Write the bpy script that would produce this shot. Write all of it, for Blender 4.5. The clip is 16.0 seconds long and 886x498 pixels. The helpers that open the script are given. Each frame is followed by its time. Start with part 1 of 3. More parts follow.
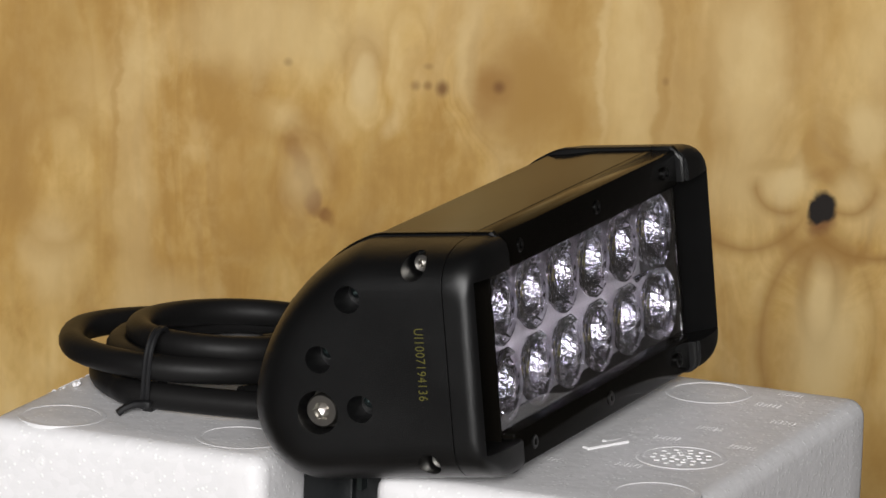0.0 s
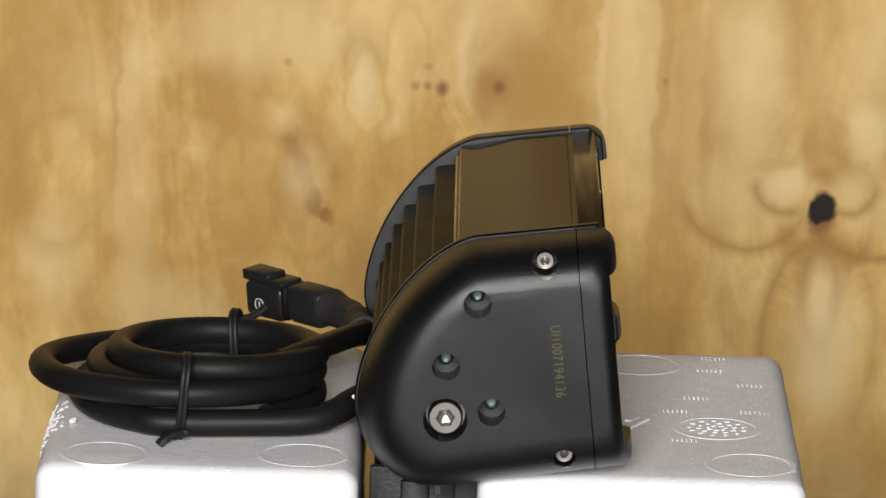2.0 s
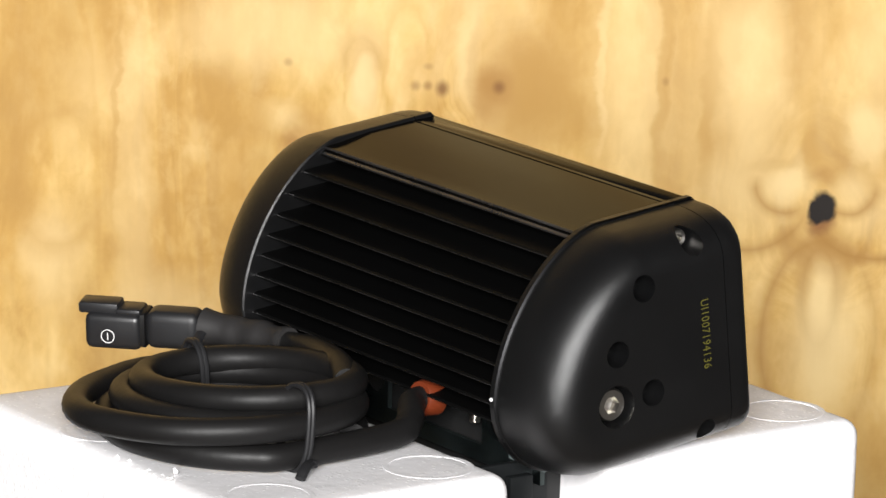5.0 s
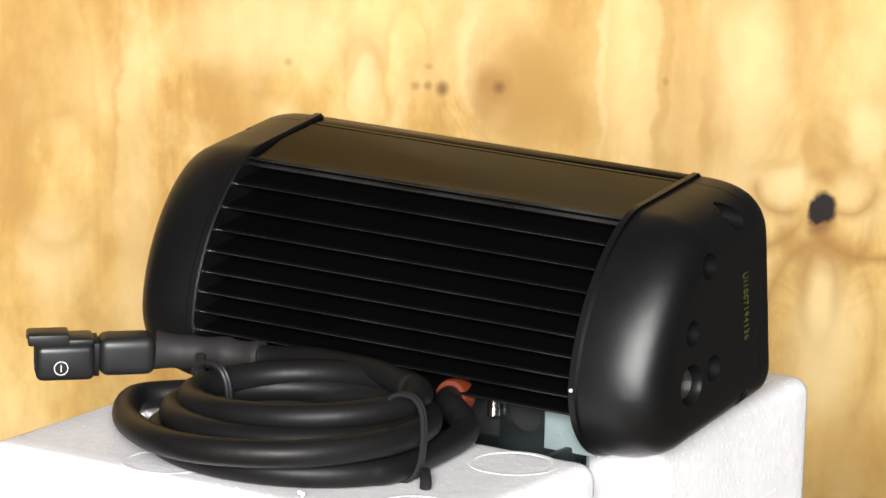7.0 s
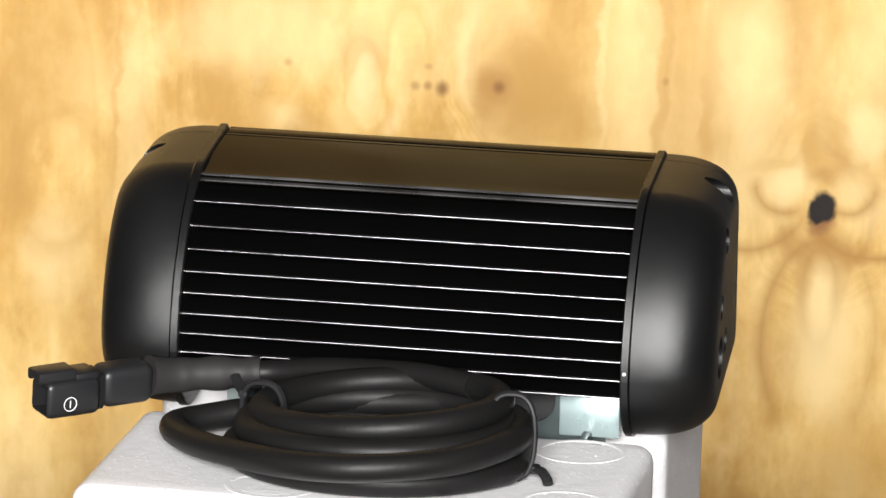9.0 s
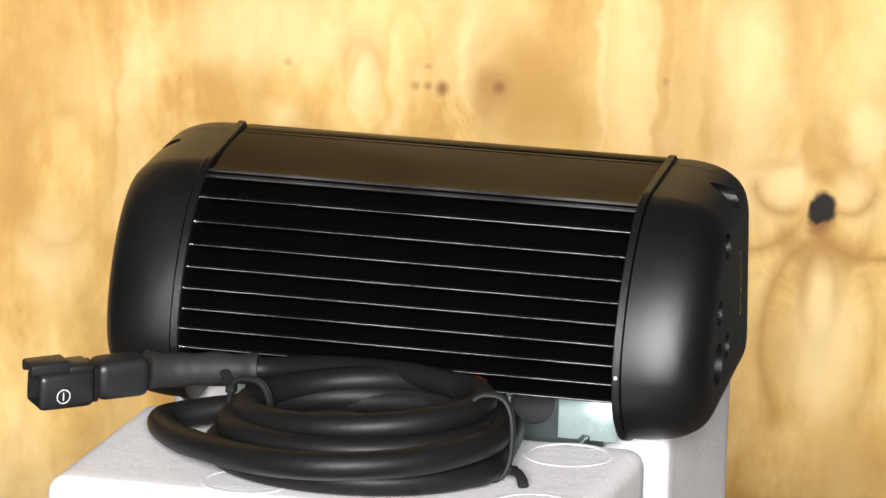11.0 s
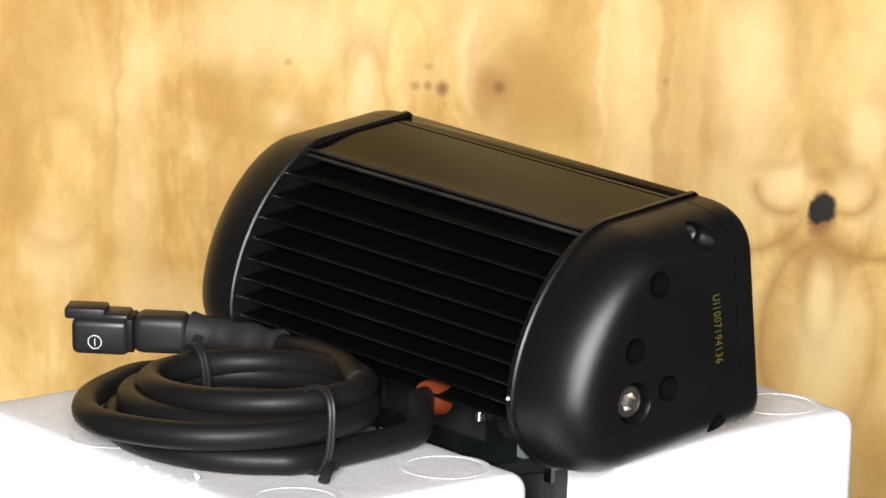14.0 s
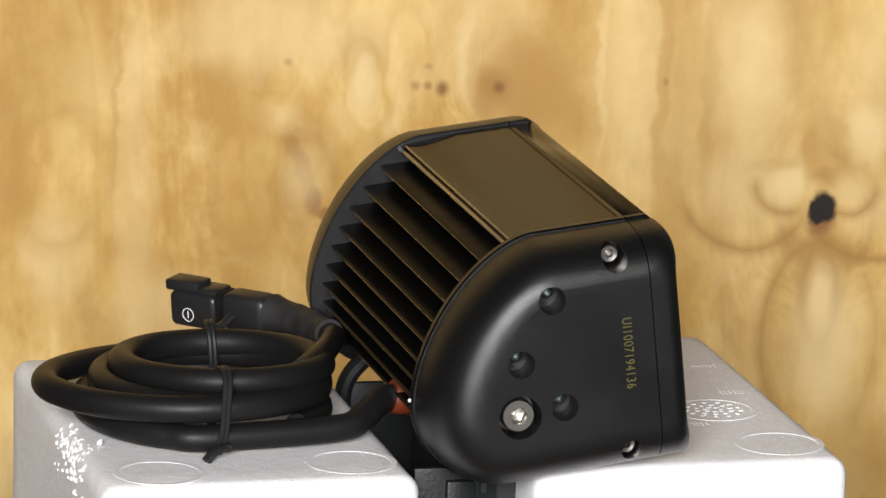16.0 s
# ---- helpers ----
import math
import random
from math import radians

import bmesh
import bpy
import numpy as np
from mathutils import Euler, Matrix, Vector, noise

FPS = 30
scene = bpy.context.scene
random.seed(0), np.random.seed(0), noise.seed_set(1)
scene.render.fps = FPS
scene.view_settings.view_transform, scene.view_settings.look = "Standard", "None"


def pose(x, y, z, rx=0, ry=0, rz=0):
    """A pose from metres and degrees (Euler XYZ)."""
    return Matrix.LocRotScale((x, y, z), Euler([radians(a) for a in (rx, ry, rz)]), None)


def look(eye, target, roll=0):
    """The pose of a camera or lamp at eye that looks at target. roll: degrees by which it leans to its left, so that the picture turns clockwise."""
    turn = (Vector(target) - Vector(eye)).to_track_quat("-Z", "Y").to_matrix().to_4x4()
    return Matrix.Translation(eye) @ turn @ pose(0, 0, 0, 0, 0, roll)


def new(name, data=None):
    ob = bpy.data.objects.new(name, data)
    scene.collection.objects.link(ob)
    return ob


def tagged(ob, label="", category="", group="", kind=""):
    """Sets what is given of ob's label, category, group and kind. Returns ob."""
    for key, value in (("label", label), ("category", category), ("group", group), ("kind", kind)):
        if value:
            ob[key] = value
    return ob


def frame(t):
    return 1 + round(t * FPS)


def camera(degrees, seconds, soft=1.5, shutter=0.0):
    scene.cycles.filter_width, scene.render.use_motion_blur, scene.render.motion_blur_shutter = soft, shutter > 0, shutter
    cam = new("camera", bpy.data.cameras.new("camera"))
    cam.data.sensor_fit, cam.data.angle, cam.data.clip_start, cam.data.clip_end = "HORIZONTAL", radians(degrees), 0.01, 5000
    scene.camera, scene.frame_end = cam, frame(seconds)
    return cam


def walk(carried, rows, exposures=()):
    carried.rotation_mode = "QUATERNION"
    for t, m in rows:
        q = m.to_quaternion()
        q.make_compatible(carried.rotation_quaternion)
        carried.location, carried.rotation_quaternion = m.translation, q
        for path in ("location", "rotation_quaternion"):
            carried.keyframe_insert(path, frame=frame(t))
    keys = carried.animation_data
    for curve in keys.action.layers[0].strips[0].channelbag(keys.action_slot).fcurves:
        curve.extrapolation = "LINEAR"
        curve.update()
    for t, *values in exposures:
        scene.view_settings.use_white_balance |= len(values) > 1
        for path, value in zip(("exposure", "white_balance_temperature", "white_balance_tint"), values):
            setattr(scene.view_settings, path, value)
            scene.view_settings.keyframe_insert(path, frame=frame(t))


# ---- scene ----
# A lamp bar lies on two foam blocks that a slow turntable swings to and fro before a fixed long lens.
TOP = 0.14                      # height of the foam blocks over the bench
YAW = -24.0                     # how the blocks and the bar lie on the turntable at the start
EYE = (0.0, -1.95075, 0.50710 + TOP)
AHEAD = (0.0032025, 0.9744656, -0.2245142)

cam = camera(8.68, 16.0, soft=1.6)
view = look(EYE, [e + 2 * a for e, a in zip(EYE, AHEAD)], 1.546)
EXPOSURES = [(0.0, -0.08), (1.0, 0.02), (2.0, 0.18), (3.5, 0.54), (4.2, 0.72), (6.5, 1.05), (9.0, 1.07), (12.5, 1.08), (14.5, 0.84), (16.0, 0.55)]
walk(cam, [(0, view), (16, view)], EXPOSURES)

# ---------------------------------------------------------------- light
world = bpy.data.worlds.new("world")
scene.world = world
world.use_nodes = True
wn = world.node_tree
sky = wn.nodes.new("ShaderNodeTexSky")
sky.sky_type, sky.sun_disc, sky.sun_elevation, sky.sun_rotation = "NISHITA", False, radians(38), radians(60)
wn.nodes["Background"].inputs["Strength"].default_value = 0.1
wn.links.new(sky.outputs[0], wn.nodes["Background"].inputs["Color"])


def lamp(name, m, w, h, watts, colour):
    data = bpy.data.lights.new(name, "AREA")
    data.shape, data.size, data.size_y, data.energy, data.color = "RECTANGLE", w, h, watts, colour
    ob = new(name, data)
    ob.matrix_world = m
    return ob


# key light from behind the camera; its source is unseen and added
lamp("key_light", look((-0.16, -3.38, 1.16), (-0.16, 0.2, 0.20)), 1.20, 0.80, 152, (1.0, 0.985, 0.97))


# ---------------------------------------------------------------- materials
class Mat:
    """A node material with short ways to add and join nodes."""

    def __init__(self, name, colour=(0.5, 0.5, 0.5), rough=0.5, metal=0.0, spec=0.5):
        self.m = bpy.data.materials.new(name)
        self.m.use_nodes = True
        self.t = self.m.node_tree
        self.b = self.t.nodes["Principled BSDF"]
        self.set("Base Color", (*colour, 1))
        self.set("Roughness", rough)
        self.set("Metallic", metal)
        self.set("Specular IOR Level", spec)

    def set(self, name, value):
        if isinstance(value, bpy.types.NodeSocket):
            self.t.links.new(value, self.b.inputs[name])
        else:
            self.b.inputs[name].default_value = value

    def node(self, kind, **kw):
        n = self.t.nodes.new(kind)
        for k, v in kw.items():
            if k.startswith("i_"):
                sock = n.inputs[int(k[2:])] if k[2:].isdigit() else n.inputs[k[2:].replace("_", " ")]
                if isinstance(v, bpy.types.NodeSocket):
                    self.t.links.new(v, sock)
                else:
                    sock.default_value = v
            elif k == "op":
                n.operation = v
            elif k == "blend":
                n.blend_type, n.data_type = v, "RGBA"
        return n

    def coord(self, scale=(1, 1, 1), turn=(0, 0, 0)):
        c = self.node("ShaderNodeTexCoord")
        return self.node("ShaderNodeMapping", i_Vector=c.outputs["Object"], i_Scale=scale, i_Rotation=turn).outputs[0]

    def noise(self, vec, scale, detail=3.0, rough=0.5):
        return self.node("ShaderNodeTexNoise", i_Vector=vec, i_Scale=scale, i_Detail=detail, i_Roughness=rough).outputs[0]

    def math(self, op, a, b=0.0, c=0.0):
        return self.node("ShaderNodeMath", op=op, i_0=a, i_1=b, i_2=c).outputs[0]

    def ramp(self, fac, *stops):
        n = self.node("ShaderNodeValToRGB", i_0=fac)
        while len(n.color_ramp.elements) < len(stops):
            n.color_ramp.elements.new(0.5)
        for e, (at, col) in zip(n.color_ramp.elements, stops):
            e.position = at
            e.color = (*col, 1) if isinstance(col, tuple) else (col, col, col, 1)
        return n.outputs[0]

    def mix(self, fac, a, b, blend="MIX"):
        n = self.node("ShaderNodeMix", blend=blend)
        for sock, v in ((n.inputs[0], fac), (n.inputs[6], a), (n.inputs[7], b)):
            if isinstance(v, bpy.types.NodeSocket):
                self.t.links.new(v, sock)
            else:
                sock.default_value = (*v, 1) if isinstance(v, tuple) else v
        return n.outputs[2]

    def bump(self, height, strength, dist):
        self.set("Normal", self.node("ShaderNodeBump", i_Height=height, i_Strength=strength, i_Distance=dist).outputs[0])


def simple(name, colour, rough, metal=0.0, spec=0.5, grain=0.0, size=900.0, wear=0.25, soft=0.12):
    """A plain surface with fine grain, faint stains and uneven gloss."""
    m = Mat(name, colour, rough, metal, spec)
    v = m.coord()
    big = m.noise(v, 28.0, 4.0)
    fine = m.noise(v, size, 2.0)
    m.set("Base Color", m.mix(m.math("MULTIPLY", big, wear), colour, tuple(min(1, c * 1.9 + 0.004) for c in colour)))
    m.set("Roughness", m.ramp(big, (0.3, max(0.02, rough - soft)), (0.7, min(1, rough + soft))))
    if grain:
        m.bump(fine, grain, 0.0006)
    return m.m


POWDER = simple("black_powder_coat", (0.0026, 0.0026, 0.0028), 0.37, spec=0.50, grain=0.20, size=3400, soft=0.05)
ANODISED = simple("black_anodised", (0.0030, 0.0026, 0.002), 0.13, spec=0.042, grain=0.03, size=700, soft=0.03)
FINS = simple("black_fin", (0.0022, 0.0022, 0.0022), 0.40, spec=0.04, grain=0.04, soft=0.05)
BARE = simple("worn_edge_metal", (0.28, 0.275, 0.28), 0.29, 1.0)
EDGE = simple("rim_edge_metal", (0.020, 0.020, 0.021), 0.36, 1.0)
STEEL = simple("stainless_steel", (0.46, 0.44, 0.41), 0.30, 1.0, soft=0.08)
ZINC = simple("zinc_plate", (0.24, 0.40, 0.40), 0.22, 1.0, soft=0.05)
# paler copy of the bracket's zinc, for where it catches the light
LIT_ZINC = simple("lit_zinc_plate", (0.48, 0.62, 0.62), 0.30, 0.6)
GREY_ZINC = simple("dull_zinc_plate", (0.13, 0.16, 0.16), 0.34, 1.0)
CHROME = simple("bright_reflector", (0.93, 0.90, 0.95), 0.13, 1.0, grain=0.3, size=320, wear=0.05, soft=0.03)
RUBBER = simple("black_cable_rubber", (0.0060, 0.0057, 0.0057), 0.50, spec=0.24, grain=0.12, size=420, soft=0.08)
SHRINK = simple("heat_shrink", (0.018, 0.017, 0.017), 0.62, spec=0.3, grain=0.3, size=160)
PLASTIC = simple("black_plastic", (0.010, 0.010, 0.011), 0.42, grain=0.05, size=1300)
TIE = simple("tie_plastic", (0.012, 0.012, 0.013), 0.5, spec=0.25)
BRACKET = simple("black_bracket_paint", (0.008, 0.009, 0.0095), 0.42, spec=0.2, grain=0.15)
DULL = simple("dull_black_screw", (0.05, 0.05, 0.05), 0.3, 1.0)
ORANGE = simple("orange_gland_rubber", (0.12, 0.018, 0.003), 0.5, wear=0.3)
DARK = simple("slot_shade_black", (0.008, 0.008, 0.008), 0.6)
LED = simple("led_phosphor", (0.26, 0.22, 0.05), 0.7, spec=0.1)
PALE_BOARD = simple("mirror_board", (0.84, 0.80, 0.86), 0.14, 0.5, grain=0.6, size=230)
TRAY = simple("bright_reflective_tray", (0.74, 0.72, 0.78), 0.10, 1.0, wear=0.2)
INK = simple("yellow_ink", (0.072, 0.065, 0.008), 0.6)
WHITE_INK = simple("white_ink", (0.75, 0.75, 0.75), 0.5)
BENCH = simple("bench_board", (0.12, 0.10, 0.08), 0.7)
PLASTER = simple("plain_wall_paint", (0.055, 0.05, 0.045), 0.85)
CONCRETE = simple("concrete_floor", (0.14, 0.135, 0.13), 0.85, grain=0.2, size=60)


def glass_material():
    m = Mat("clear_glass", (0.965, 0.96, 1.0), 0.0)
    m.set("Transmission Weight", 1.0)
    m.set("IOR", 1.49)
    return m.m


GLASS = glass_material()


def foam_material():
    m = Mat("white_foam_beads", (0.8, 0.8, 0.8), 0.5, spec=0.4)
    v = m.coord()
    cell = m.node("ShaderNodeTexVoronoi", i_Vector=v, i_Scale=280.0)
    tint = m.ramp(cell.outputs["Color"], (0.0, (0.82, 0.81, 0.82)), (0.9, (0.88, 0.865, 0.88)), (1.0, (0.92, 0.92, 0.92)))
    stain = m.noise(v, 9.0, 4.0)
    # scattered beads that stand proud and shine, with their glints painted in as whiter colour
    dot = m.node("ShaderNodeTexVoronoi", i_Vector=v, i_Scale=560.0)
    pick = m.node("ShaderNodeSeparateColor", i_0=dot.outputs["Color"])
    few = m.ramp(m.math("ADD", pick.outputs[0], m.math("MULTIPLY", m.noise(v, 60.0, 2.0), 0.4)), (0.86, 0.0), (0.93, 1.0))
    proud = m.math("MULTIPLY", few, m.ramp(dot.outputs["Distance"], (0.05, 1.0), (0.42, 0.0)))
    m.set("Base Color", m.mix(m.ramp(proud, (0.1, 0.0), (0.5, 1.0)), m.mix(m.ramp(stain, (0.35, 0.0), (0.8, 0.3)), tint, (0.74, 0.73, 0.74)), (0.97, 0.97, 0.97)))
    m.set("Roughness", m.ramp(proud, (0.0, 0.5), (0.4, 0.30)))
    pits = m.noise(v, 420.0, 3.0, 0.6)
    height = m.math("MULTIPLY_ADD", cell.outputs["Distance"], -0.35, m.math("MULTIPLY", pits, 0.5))
    soft = m.node("ShaderNodeBump", i_Height=height, i_Strength=0.4, i_Distance=0.0005).outputs[0]
    m.set("Normal", m.node("ShaderNodeBump", i_Height=proud, i_Strength=0.32, i_Distance=0.0005, i_Normal=soft).outputs[0])
    return m.m


FOAM = foam_material()


def plywood_material():
    """Rotary-cut softwood ply: upright figure that flows round knots, with stains and pin knots."""
    m = Mat("plywood", (0.55, 0.36, 0.15), 0.55, spec=0.3)
    c = m.node("ShaderNodeTexCoord").outputs["Object"]
    wob = m.node("ShaderNodeMapping", i_Vector=c, i_Scale=(5.0, 5.0, 1.9)).outputs[0]
    warp = m.node("ShaderNodeTexNoise", i_Vector=wob, i_Scale=1.6, i_Detail=3.0)
    shift = m.node("ShaderNodeVectorMath", op="MULTIPLY_ADD", i_0=warp.outputs["Color"], i_1=(0.030, 0.0, 0.045), i_2=c).outputs[0]
    fine = m.node("ShaderNodeTexNoise", i_Vector=c, i_Scale=38.0, i_Detail=4.0)
    shift = m.node("ShaderNodeVectorMath", op="MULTIPLY_ADD", i_0=fine.outputs["Color"], i_1=(0.016, 0.0, 0.020), i_2=shift).outputs[0]
    split = m.node("ShaderNodeSeparateXYZ", i_0=c)
    warped = m.node("ShaderNodeSeparateXYZ", i_0=shift)
    soft = m.node("ShaderNodeTexNoise", i_Vector=wob, i_Scale=5.0, i_Detail=2.0)
    bent = m.node("ShaderNodeSeparateXYZ", i_0=m.node("ShaderNodeVectorMath", op="MULTIPLY_ADD", i_0=soft.outputs["Color"], i_1=(0.008, 0.0, 0.010), i_2=c).outputs[0])

    def spot(x, z, rx, rz, warpy=True, hard=0.0):
        """1 in the middle of an upright oval, 0 outside."""
        s = warped if warpy else split
        off = (0.023, 0.0325) if warpy else (0.0, 0.0)
        dx = m.math("DIVIDE", m.math("SUBTRACT", s.outputs[0], x + off[0]), rx)
        dz = m.math("DIVIDE", m.math("SUBTRACT", s.outputs[2], z + off[1]), rz)
        r = m.math("SQRT", m.math("ADD", m.math("MULTIPLY", dx, dx), m.math("MULTIPLY", dz, dz)))
        n = m.node("ShaderNodeMapRange", i_0=r, i_1=1.0, i_2=hard, i_3=0.0, i_4=1.0)
        n.interpolation_type = "SMOOTHSTEP"
        return n.outputs[0]

    # flowing figure: bands of the distorted breadth
    low = m.noise(m.node("ShaderNodeMapping", i_Vector=c, i_Scale=(7.0, 7.0, 1.6)).outputs[0], 1.0, 4.0, 0.55)
    field = m.math("ADD", m.math("MULTIPLY", split.outputs[0], 4.2), m.math("MULTIPLY", low, 1.25))
    for x, z, rx, rz, lift in KNOT_FLOW:
        field = m.math("MULTIPLY_ADD", spot(x, z, rx, rz, True), lift, field)
    figure = m.noise(m.node("ShaderNodeCombineXYZ", i_0=m.math("MULTIPLY", field, 3.4), i_1=0.3, i_2=m.math("MULTIPLY", split.outputs[2], 0.8)).outputs[0], 1.0, 4.0, 0.6)
    colour = m.ramp(figure, (0.30, (0.42, 0.228, 0.052)), (0.44, (0.60, 0.362, 0.098)), (0.54, (0.72, 0.470, 0.150)), (0.66, (0.82, 0.590, 0.24)))
    grain = m.noise(m.node("ShaderNodeMapping", i_Vector=c, i_Scale=(260.0, 1.0, 9.0)).outputs[0], 1.0, 3.0)
    colour = m.mix(m.ramp(grain, (0.4, 0.0), (0.8, 0.10)), colour, (0.40, 0.24, 0.08))
    blot = m.noise(m.node("ShaderNodeMapping", i_Vector=shift, i_Scale=(1.0, 1.0, 0.7)).outputs[0], 52.0, 5.0, 0.6)
    colour = m.mix(m.ramp(blot, (0.30, 0.52), (0.50, 0.0)), colour, (0.47, 0.26, 0.055))
    colour = m.mix(m.ramp(blot, (0.50, 0.0), (0.72, 0.45)), colour, (0.86, 0.66, 0.32))
    cloud = m.noise(m.node("ShaderNodeMapping", i_Vector=c, i_Scale=(11.0, 1.0, 6.0)).outputs[0], 1.0, 5.0, 0.62)
    colour = m.mix(m.ramp(cloud, (0.36, 0.72), (0.56, 0.0)), colour, (0.42, 0.235, 0.060))
    colour = m.mix(m.ramp(cloud, (0.5, 0.0), (0.70, 0.75)), colour, (0.86, 0.66, 0.34))
    for x, z, rx, rz, amount, tone in STAINS:
        colour = m.mix(m.math("MULTIPLY", spot(x, z, rx, rz, True, 0.25), amount), colour, tone)
    for x, z, rx, rz, amount, tone in RINGS:
        dx = m.math("DIVIDE", m.math("SUBTRACT", warped.outputs[0], x + 0.023), rx)
        dz = m.math("DIVIDE", m.math("SUBTRACT", warped.outputs[2], z + 0.0325), rz)
        r = m.math("SQRT", m.math("ADD", m.math("MULTIPLY", dx, dx), m.math("MULTIPLY", dz, dz)))
        colour = m.mix(m.ramp(m.math("MULTIPLY", r, 0.5), (0.38, 0.0), (0.49, amount), (0.53, amount * 0.8), (0.68, 0.0)), colour, tone)
    for x, z, rx, rz, amount in PIN_KNOTS:
        colour = m.mix(m.math("MULTIPLY", spot(x, z, rx, rz, False, 0.1), amount), colour, (0.17, 0.066, 0.018))
    # brown growth lines that bend round the big knot like petals
    for x, z, rx, rz, wide, amount, ax, az in PETALS:
        dx = m.math("DIVIDE", m.math("SUBTRACT", bent.outputs[0], x + 0.004), rx)
        dz = m.math("DIVIDE", m.math("SUBTRACT", bent.outputs[2], z + 0.005), rz)
        r = m.math("SQRT", m.math("ADD", m.math("MULTIPLY", dx, dx), m.math("MULTIPLY", dz, dz)))
        line = m.math("MULTIPLY", m.math("SUBTRACT", r, 1.0), 1.0 / wide)
        near = m.math("SUBTRACT", 1.0, m.math("MINIMUM", 1.0, m.math("ABSOLUTE", line)))
        side = m.math("DIVIDE", m.math("ADD", m.math("MULTIPLY", dx, ax), m.math("MULTIPLY", dz, az)), r)
        gate = m.ramp(side, (0.05, 0.0), (0.6, 1.0)) if ax or az else 1.0
        inside = m.math("MULTIPLY", m.ramp(r, (0.2, 0.45), (0.85, 0.0)), 1.0)
        colour = m.mix(inside, colour, PALE)
        colour = m.mix(m.math("MULTIPLY", m.math("MULTIPLY", m.math("POWER", near, 1.4), gate), amount), colour, (0.40, 0.215, 0.055))
    # the one big open knot
    colour = m.mix(m.math("MULTIPLY", spot(KNOT[0] - 0.001, KNOT[1] + 0.017, 0.010, 0.008, True, 0.1), 0.6), colour, BROWN)
    colour = m.mix(m.math("MULTIPLY", spot(KNOT[0], KNOT[1] - 0.006, 0.0100, 0.0095, True, 0.25), 0.8), colour, (0.22, 0.085, 0.03))
    colour = m.mix(spot(KNOT[0] + 0.001, KNOT[1] + 0.001, 0.0082, 0.0098, True, 0.55), colour, (0.012, 0.008, 0.006))
    colour = m.mix(spot(KNOT[0] - 0.003, KNOT[1] - 0.002, 0.0072, 0.0058, True, 0.55), colour, (0.012, 0.008, 0.006))
    colour = m.mix(1.0, colour, (1.0, 0.965, 0.90), "MULTIPLY")
    m.set("Base Color", colour)
    m.set("Roughness", m.ramp(figure, (0.3, 0.5), (0.7, 0.66)))
    m.bump(grain, 0.12, 0.001)
    return m.m


TAN, PALE, BROWN, RED, HONEY = (0.48, 0.28, 0.075), (0.86, 0.67, 0.35), (0.40, 0.21, 0.055), (0.31, 0.145, 0.042), (0.56, 0.33, 0.085)
KNOT = (0.202, -0.008)
KNOT_FLOW = []
KNOT_FLOW.append((0.202, -0.008, 0.0585, 0.076, 0.8))
KNOT_FLOW.append((0.0362, 0.055, 0.038, 0.0439, 0.35))
KNOT_FLOW.append((-0.0669, -0.0015, 0.0351, 0.0556, 0.25))
KNOT_FLOW.append((-0.0346, 0.056, 0.0175, 0.038, -0.2))
KNOT_FLOW.append((0.226, 0.0273, 0.0322, 0.038, -0.3))
PETALS = []                     # middle, half breadth, half height, line width, strength, the side that shows
PETALS.append((0.1660, 0.0050, 0.0330, 0.0340, 0.20, 0.74, -0.1, -1.0))
PETALS.append((0.2330, -0.0050, 0.0330, 0.0280, 0.22, 0.85, 0.0, -1.0))
PETALS.append((0.1840, 0.0040, 0.0135, 0.0130, 0.42, 0.70, -0.5, -0.9))
PETALS.append((0.2190, 0.0050, 0.0145, 0.0140, 0.42, 0.70, 0.4, -0.9))
PETALS.append((0.2050, -0.0530, 0.0085, 0.0260, 0.70, 0.64, 0.0, 0.0))
PETALS.append((0.2080, -0.0780, 0.0330, 0.0560, 0.22, 0.70, -1.0, 0.5))
PETALS.append((0.2090, -0.0780, 0.0260, 0.0540, 0.26, 0.39, 1.0, 0.5))
PETALS.append((0.1600, 0.0750, 0.0280, 0.0640, 0.34, 0.26, 1.0, -0.2))
PETALS.append((0.2330, 0.0740, 0.0310, 0.0620, 0.36, 0.22, -1.0, -0.2))
PETALS.append((-0.0345, 0.0520, 0.0105, 0.0250, 0.75, 0.38, 0.0, 1.0))
PETALS.append((-0.0640, 0.0020, 0.0160, 0.0260, 0.55, 0.49, 0.5, 0.9))
STAINS = []
STAINS.append((-0.1917, 0.0629, 0.0500, 0.0765, 0.55, TAN))
STAINS.append((-0.1900, -0.0450, 0.0230, 0.040, 0.55, PALE))
STAINS.append((-0.1502, -0.0037, 0.0146, 0.1228, 0.35, PALE))
STAINS.append((-0.0816, 0.0785, 0.076, 0.0351, 0.55, PALE))
STAINS.append((-0.0346, 0.056, 0.0135, 0.0322, 0.6, PALE))
STAINS.append((0.0499, 0.0553, 0.0351, 0.038, 0.65, BROWN))
STAINS.append((0.0326, 0.0504, 0.0117, 0.0234, 0.7, BROWN))
STAINS.append((0.0232, 0.0724, 0.0088, 0.0351, 0.7, PALE))
STAINS.append((-0.0699, 0.0014, 0.0175, 0.0322, 0.6, BROWN))
STAINS.append((-0.0746, 0.0175, 0.007, 0.007, 0.5, RED))
STAINS.append((-0.0698, 0.0098, 0.007, 0.0099, 0.75, RED))
STAINS.append((-0.0649, 0.0001, 0.0053, 0.0105, 0.6, RED))
STAINS.append((-0.0606, -0.0091, 0.0058, 0.0099, 0.85, RED))
STAINS.append((-0.0546, -0.0155, 0.0076, 0.0053, 0.5, RED))
